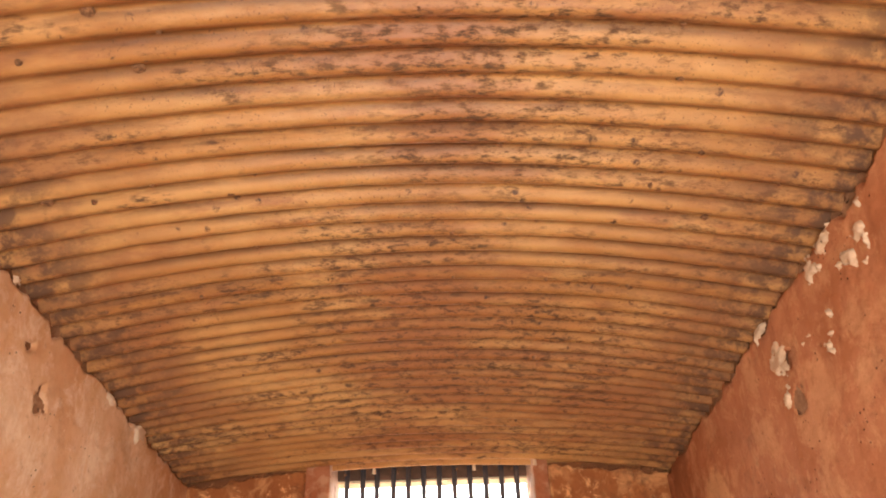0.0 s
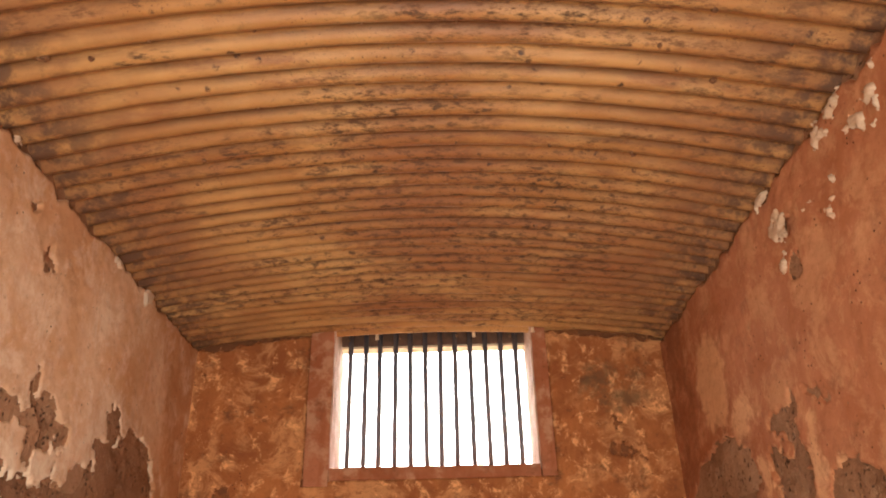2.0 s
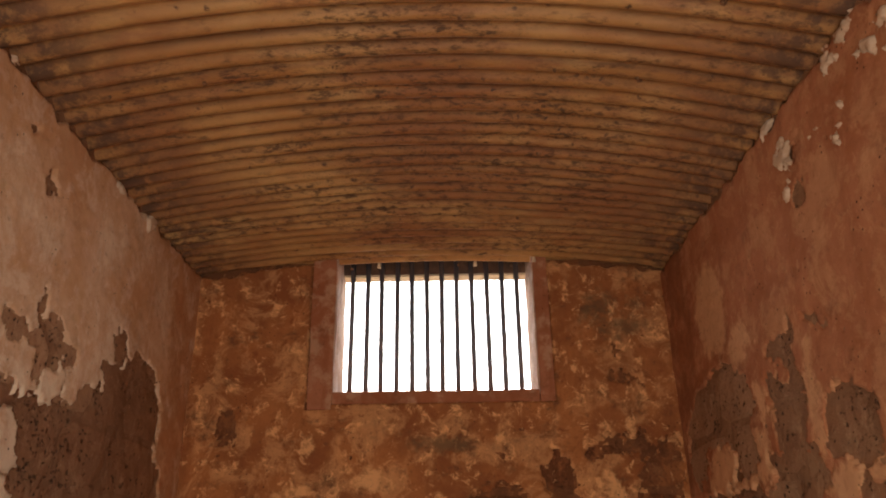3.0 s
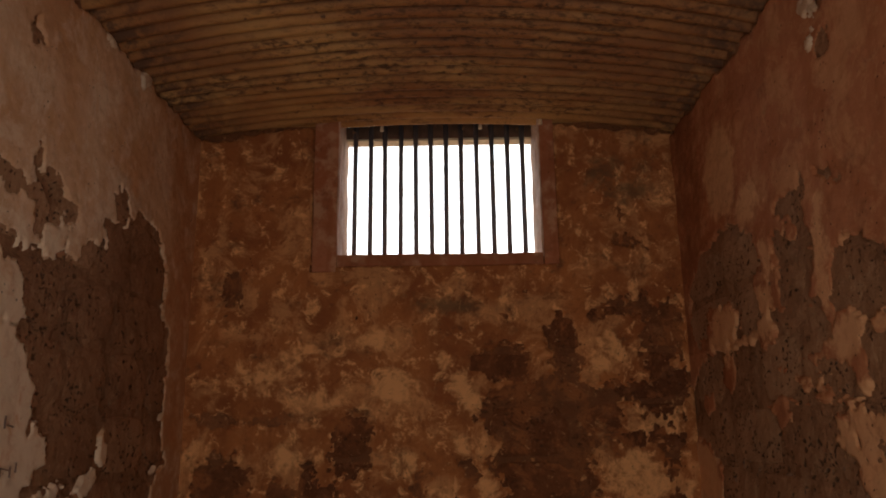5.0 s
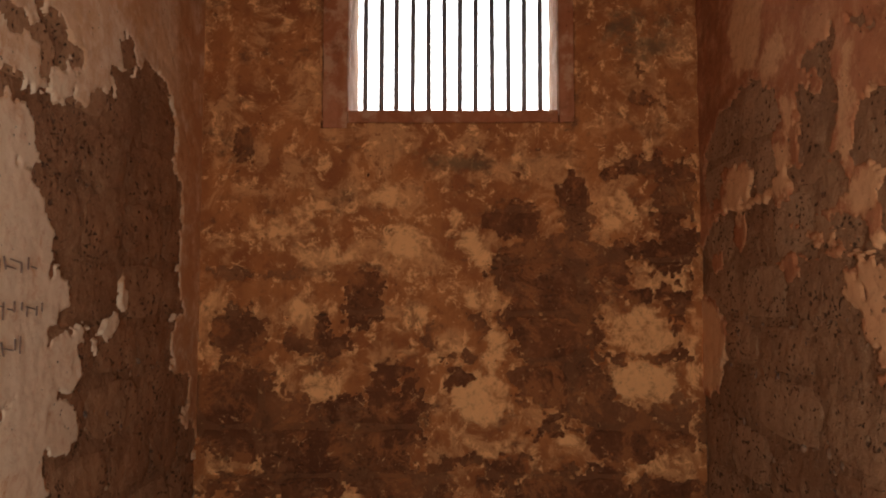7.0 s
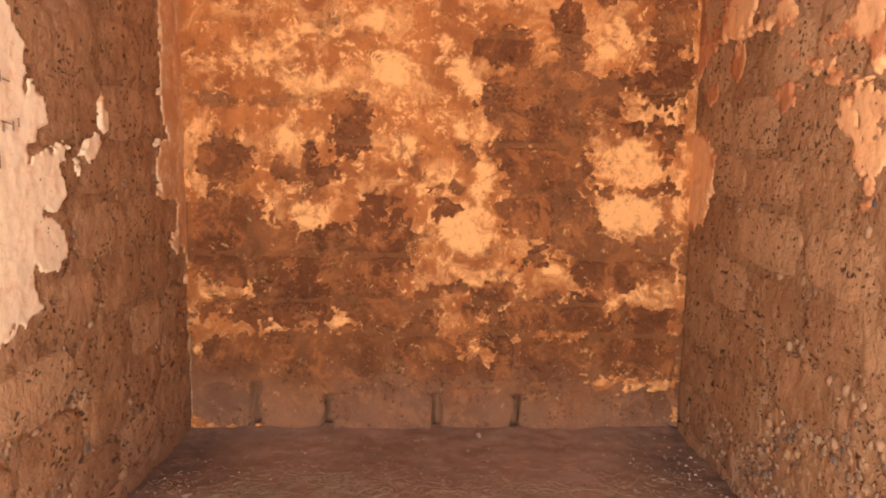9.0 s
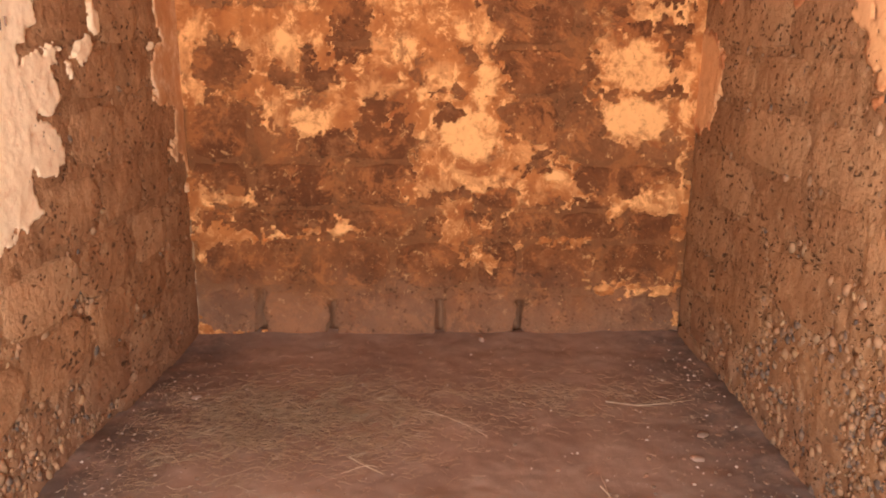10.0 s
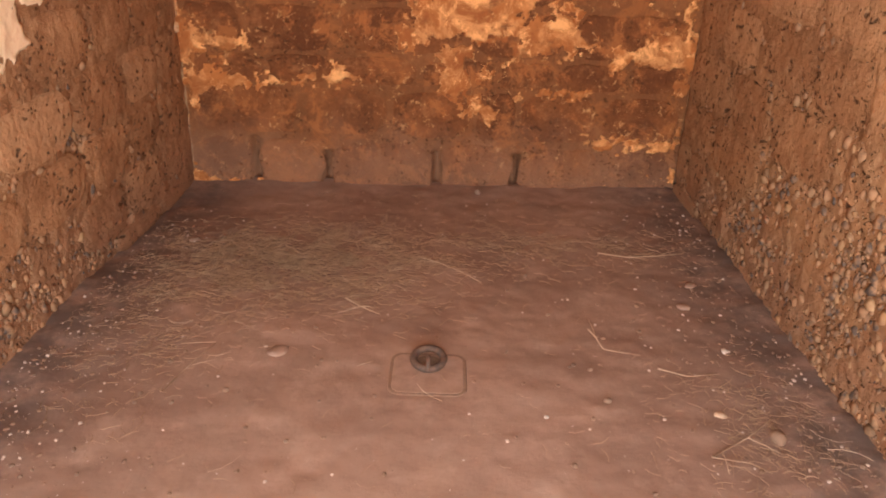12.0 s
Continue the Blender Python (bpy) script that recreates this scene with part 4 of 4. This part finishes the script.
def scatter(count, draw, seed, length, radius):
    rng = random.Random(seed)
    verts, faces = [], []
    for _ in range(count):
        x, y = draw(rng)
        if not (XL + 0.03 < x < XR - 0.03 and y < YB - 0.03) or noise.noise((x * 7, y * 9, 3.0)) < rng.uniform(-0.5, 0.35):
            continue
        a, bend, l = rng.uniform(-1.57, 1.57), rng.uniform(-2.2, 2.2), length * rng.uniform(0.3, 1.3)
        z = floor_height(x, y) + radius + rng.uniform(0, 0.008)
        pts, p = [], Vector((x, y, z))
        tilt = rng.uniform(-0.05, 0.09)
        for k in range(4):
            pts.append(p.copy())
            p = p + Vector((math.cos(a), math.sin(a), tilt)) * l / 3
            a += bend / 3
        vs, fs = stalk(pts, radius * rng.uniform(0.5, 1.3))
        n = len(verts)
        verts += [v[:] for v in vs]
        faces += [tuple(i + n for i in f) for f in fs]
    return verts, faces


def oval(rng, x, y, rx, ry, wide=0.5):
    return x + rx * rng.gauss(0, wide), y + ry * rng.gauss(0, wide)


def straw_draw(rng):
    k = rng.random()
    if k < 0.70:
        return oval(rng, -0.52, 2.58, 0.60, 0.36)
    if k < 0.80:
        return oval(rng, 0.52, 2.80, 0.65, 0.20)
    if k < 0.88:
        return oval(rng, -0.85, 2.15, 0.3, 0.5)
    if k < 0.925:
        return oval(rng, 0.95, 1.62, 0.24, 0.35)
    if k < 0.975:
        return oval(rng, -0.45, 2.75, 0.5, 0.3)
    return rng.uniform(XL, XR), rng.uniform(1.3, 3.4)


straw = new("straw", mesh_of("straw", *scatter(19000, straw_draw, 31, 0.048, 0.0008), STRAW))
tagged(straw, "dry yellow straw strewn over the earth floor", "straw", kind="stuff")


stalks = new("loose_stalks", mesh_of("loose_stalks", *scatter(260, straw_draw, 36, 0.10, 0.0010), TWIG))
tagged(stalks, "longer bleached straw stalks lying over the straw", "straw", kind="stuff")


def chip_heap(name, count, draw, size, material, seed, label, category):
    bm = bmesh.new()
    bmesh.ops.create_icosphere(bm, subdivisions=1, radius=1)
    ball = [v.co.copy() for v in bm.verts]
    tris = [[v.index for v in f.verts] for f in bm.faces]
    bm.free()
    rng = random.Random(seed)
    verts, faces = [], []
    for _ in range(count):
        x, y = draw(rng)
        if not (XL + 0.02 < x < XR - 0.02 and y < YB - 0.02) or (abs(x - 0.042) < 0.12 and abs(y - 1.85) < 0.12):
            continue
        r = size * (0.35 + 1.3 * rng.random() ** 3)
        m = Matrix.Translation((x, y, floor_height(x, y) + r * 0.25)) @ Matrix.Rotation(rng.uniform(0, 6.3), 4, "Z") @ Matrix.Diagonal((r, r * rng.uniform(0.5, 1), r * rng.uniform(0.3, 0.6), 1))
        n = len(verts)
        verts += [(m @ (c * rng.uniform(0.8, 1.2)))[:] for c in ball]
        faces += [[i + n for i in f] for f in tris]
    return tagged(new(name, mesh_of(name, verts, faces, material)), label, category, kind="stuff")


def west_litter(rng):
    k = rng.random()
    if k < 0.7:
        return XL + abs(rng.gauss(0.05, 0.22)), rng.uniform(1.3, 3.0)
    return rng.uniform(XL, XR), rng.uniform(1.3, 3.4)


def east_litter(rng):
    if rng.random() < 0.75:
        return XR - abs(rng.gauss(0.05, 0.2)), rng.uniform(1.3, 3.2)
    return rng.uniform(XL, XR), rng.uniform(1.3, 3.4)


chip_heap("droppings", 560, west_litter, 0.0042, CHALK, 41, "small white droppings and lime chips along the wall foot", "litter")
chip_heap("lime_chips", 200, east_litter, 0.005, CHALK, 42, "small pale lime chips along the wall foot", "litter")
chip_heap("grit", 1600, lambda r: west_litter(r) if r.random() < 0.5 else east_litter(r), 0.006, GRIT, 43, "dark grit and crumbs of earth", "grit")


def twig(label, points, radius, forks=()):
    pts = [Vector((x, y, floor_height(x, y) + radius + lift)) for x, y, lift in points]
    radius = radius * 0.62
    verts, faces = stalk(pts, radius, 6)
    for start, dx, dy, up in forks:
        a = pts[start]
        more, fs = stalk([a, a + Vector((dx * 0.5, dy * 0.5, up)), a + Vector((dx, dy, up))], radius * 0.7, 5)
        n = len(verts)
        verts += more
        faces += [tuple(i + n for i in f) for f in fs]
    thing = new("twig", mesh_of("twig", [v[:] for v in verts], faces, TWIG, True))
    return tagged(thing, label, "twig", "twigs on the floor")


twig("long bleached straw stalk lying on the earth floor", [(0.70, 2.74, 0), (0.82, 2.71, 0.002), (0.94, 2.725, 0.002), (1.05, 2.755, 0)], 0.0045, [(2, 0.08, 0.05, 0.004)])
twig("forked pale twig lying near the floor ring", [(0.565, 2.14, 0.002), (0.580, 2.09, 0.001), (0.592, 2.02, 0)], 0.004, [(1, -0.01, 0.09, 0.012), (2, 0.11, -0.03, 0)])
twig("branched pale twig on bare earth", [(-0.26, 2.30, 0), (-0.20, 2.24, 0.002), (-0.13, 2.19, 0)], 0.004, [(1, 0.05, -0.02, 0.006), (1, -0.07, -0.05, 0), (0, 0.06, 0.02, 0.004)])
twig("long dry stalk at the edge of the straw", [(-0.02, 2.66, 0), (0.06, 2.61, 0.004), (0.14, 2.54, 0.003), (0.22, 2.46, 0)], 0.0035, [(1, 0.02, 0.06, 0.006), (1, -0.09, 0.0, 0.003)])
twig("thin dry stalk on bare earth", [(-0.70, 1.72, 0), (-0.66, 1.84, 0.003), (-0.62, 1.98, 0)], 0.003, [(1, 0.08, 0.04, 0.002), (2, -0.10, -0.02, 0.003)])
twig("thin pale twig among litter by the wall foot", [(0.78, 1.52, 0), (0.90, 1.60, 0.004), (1.00, 1.69, 0)], 0.0035, [(1, 0.06, -0.06, 0.002), (0, 0.10, -0.02, 0.0)])
twig("pale curved twig by the wall foot", [(0.74, 1.92, 0), (0.82, 1.88, 0.003), (0.92, 1.90, 0)], 0.003)


def rock(label, x, y, r, flat, material, seed, name="rock"):
    bm = bmesh.new()
    bmesh.ops.create_icosphere(bm, subdivisions=2, radius=1)
    for v in bm.verts:
        v.co *= 1 + 0.28 * noise.noise(v.co * 1.6 + Vector((seed, 0, 0)))
    bm.transform(Matrix.Translation((x, y, floor_height(x, y) + r * flat * 0.45)) @ Matrix.Rotation(seed, 4, "Z") @ Matrix.Diagonal((r, r * 0.72, r * flat, 1)))
    return tagged(new(name, settle(bm, material, name, True)), label, "stone")


rock("flat pale piece of fallen plaster on the floor", -0.42, 1.945, 0.036, 0.16, SLAB, 1.0, "plaster_piece")
rock("pale pebble at the foot of the end wall", 0.235, 3.40, 0.019, 0.8, SLAB, 2.0)
rock("small dark stone on bare earth", 0.555, 1.745, 0.013, 0.6, GRIT, 3.0)
rock("small dark stone on bare earth", 0.530, 1.90, 0.010, 0.6, GRIT, 4.0)
rock("small pale stone by the wall foot", 0.98, 2.03, 0.014, 0.6, CHALK, 5.0)
rock("flat stone by the wall foot", 0.93, 2.32, 0.026, 0.3, SLAB, 6.0)
rock("flat stone by the wall foot", 1.00, 2.48, 0.026, 0.3, SLAB, 7.0)
rock("dark stone among litter by the wall foot", 0.98, 1.60, 0.028, 0.6, GRIT, 8.0)
rock("pale chip of plaster by the wall foot", 0.86, 1.70, 0.018, 0.4, TWIG, 9.0, "plaster_piece")
rock("pale stone half buried in straw", -0.93, 2.76, 0.022, 0.4, SLAB, 10.0)

# ---- bolts of the corrugated sheet ----
bm = bmesh.new()
rng = random.Random(77)
spots = [(-0.653, 0.863, 2), (-0.599, 1.027, 2), (-0.518, 0.926, 1), (-0.230, 0.906, 1), (0.065, 0.899, 1), (0.363, 0.911, 1), (0.661, 0.933, 1), (-0.835, 0.966, 1),
         (0.687, 1.079, 1.4), (-0.959, 1.415, 2), (-0.850, 1.451, 1), (0.271, 1.337, 1.2), (0.799, 1.319, 1.4), (0.696, 1.468, 1), (0.884, 1.602, 1.3), (-0.467, 1.731, 1.3), (0.139, 1.720, 1.3)]
for row in range(1, 6):
    for k in range(8):
        spots.append((XL + 0.18 + k * 0.285 + rng.uniform(-0.02, 0.02), 0.864 + row * 0.55 + rng.uniform(-0.01, 0.01), rng.uniform(0.7, 1.2)))
for x, y, big in spots:
    z = float(vault(x, y)) - 0.0095 * math.cos(2 * math.pi * float(rib(y))) - 0.002
    r = 0.0058 * big
    for r0, up in ((r * 1.6, 0.0), (r, 0.004)):
        bmesh.ops.create_cone(bm, cap_ends=True, segments=9, radius1=r0 * 0.8, radius2=r0, depth=0.006, matrix=Matrix.Translation((x, y, z - up)))
extra = settle(bm, BOLT_RUST, "bolts")
bm = bmesh.new()
bm.from_mesh(ceiling.data)
first = len(bm.faces)
bm.from_mesh(extra)
bm.faces.ensure_lookup_table()
for f in bm.faces[first:]:
    f.material_index = 1
bm.to_mesh(ceiling.data)
bm.free()
ceiling.data.materials.append(BOLT_RUST)
bpy.data.meshes.remove(extra)

# ---- stones of the walls ----
SIDE_COURSES = [-0.05, 0.06, 0.27, 0.48, 0.71, 0.925, 1.15, 1.34, 1.56, 1.79, 2.02, 2.25, 2.48, 2.7]
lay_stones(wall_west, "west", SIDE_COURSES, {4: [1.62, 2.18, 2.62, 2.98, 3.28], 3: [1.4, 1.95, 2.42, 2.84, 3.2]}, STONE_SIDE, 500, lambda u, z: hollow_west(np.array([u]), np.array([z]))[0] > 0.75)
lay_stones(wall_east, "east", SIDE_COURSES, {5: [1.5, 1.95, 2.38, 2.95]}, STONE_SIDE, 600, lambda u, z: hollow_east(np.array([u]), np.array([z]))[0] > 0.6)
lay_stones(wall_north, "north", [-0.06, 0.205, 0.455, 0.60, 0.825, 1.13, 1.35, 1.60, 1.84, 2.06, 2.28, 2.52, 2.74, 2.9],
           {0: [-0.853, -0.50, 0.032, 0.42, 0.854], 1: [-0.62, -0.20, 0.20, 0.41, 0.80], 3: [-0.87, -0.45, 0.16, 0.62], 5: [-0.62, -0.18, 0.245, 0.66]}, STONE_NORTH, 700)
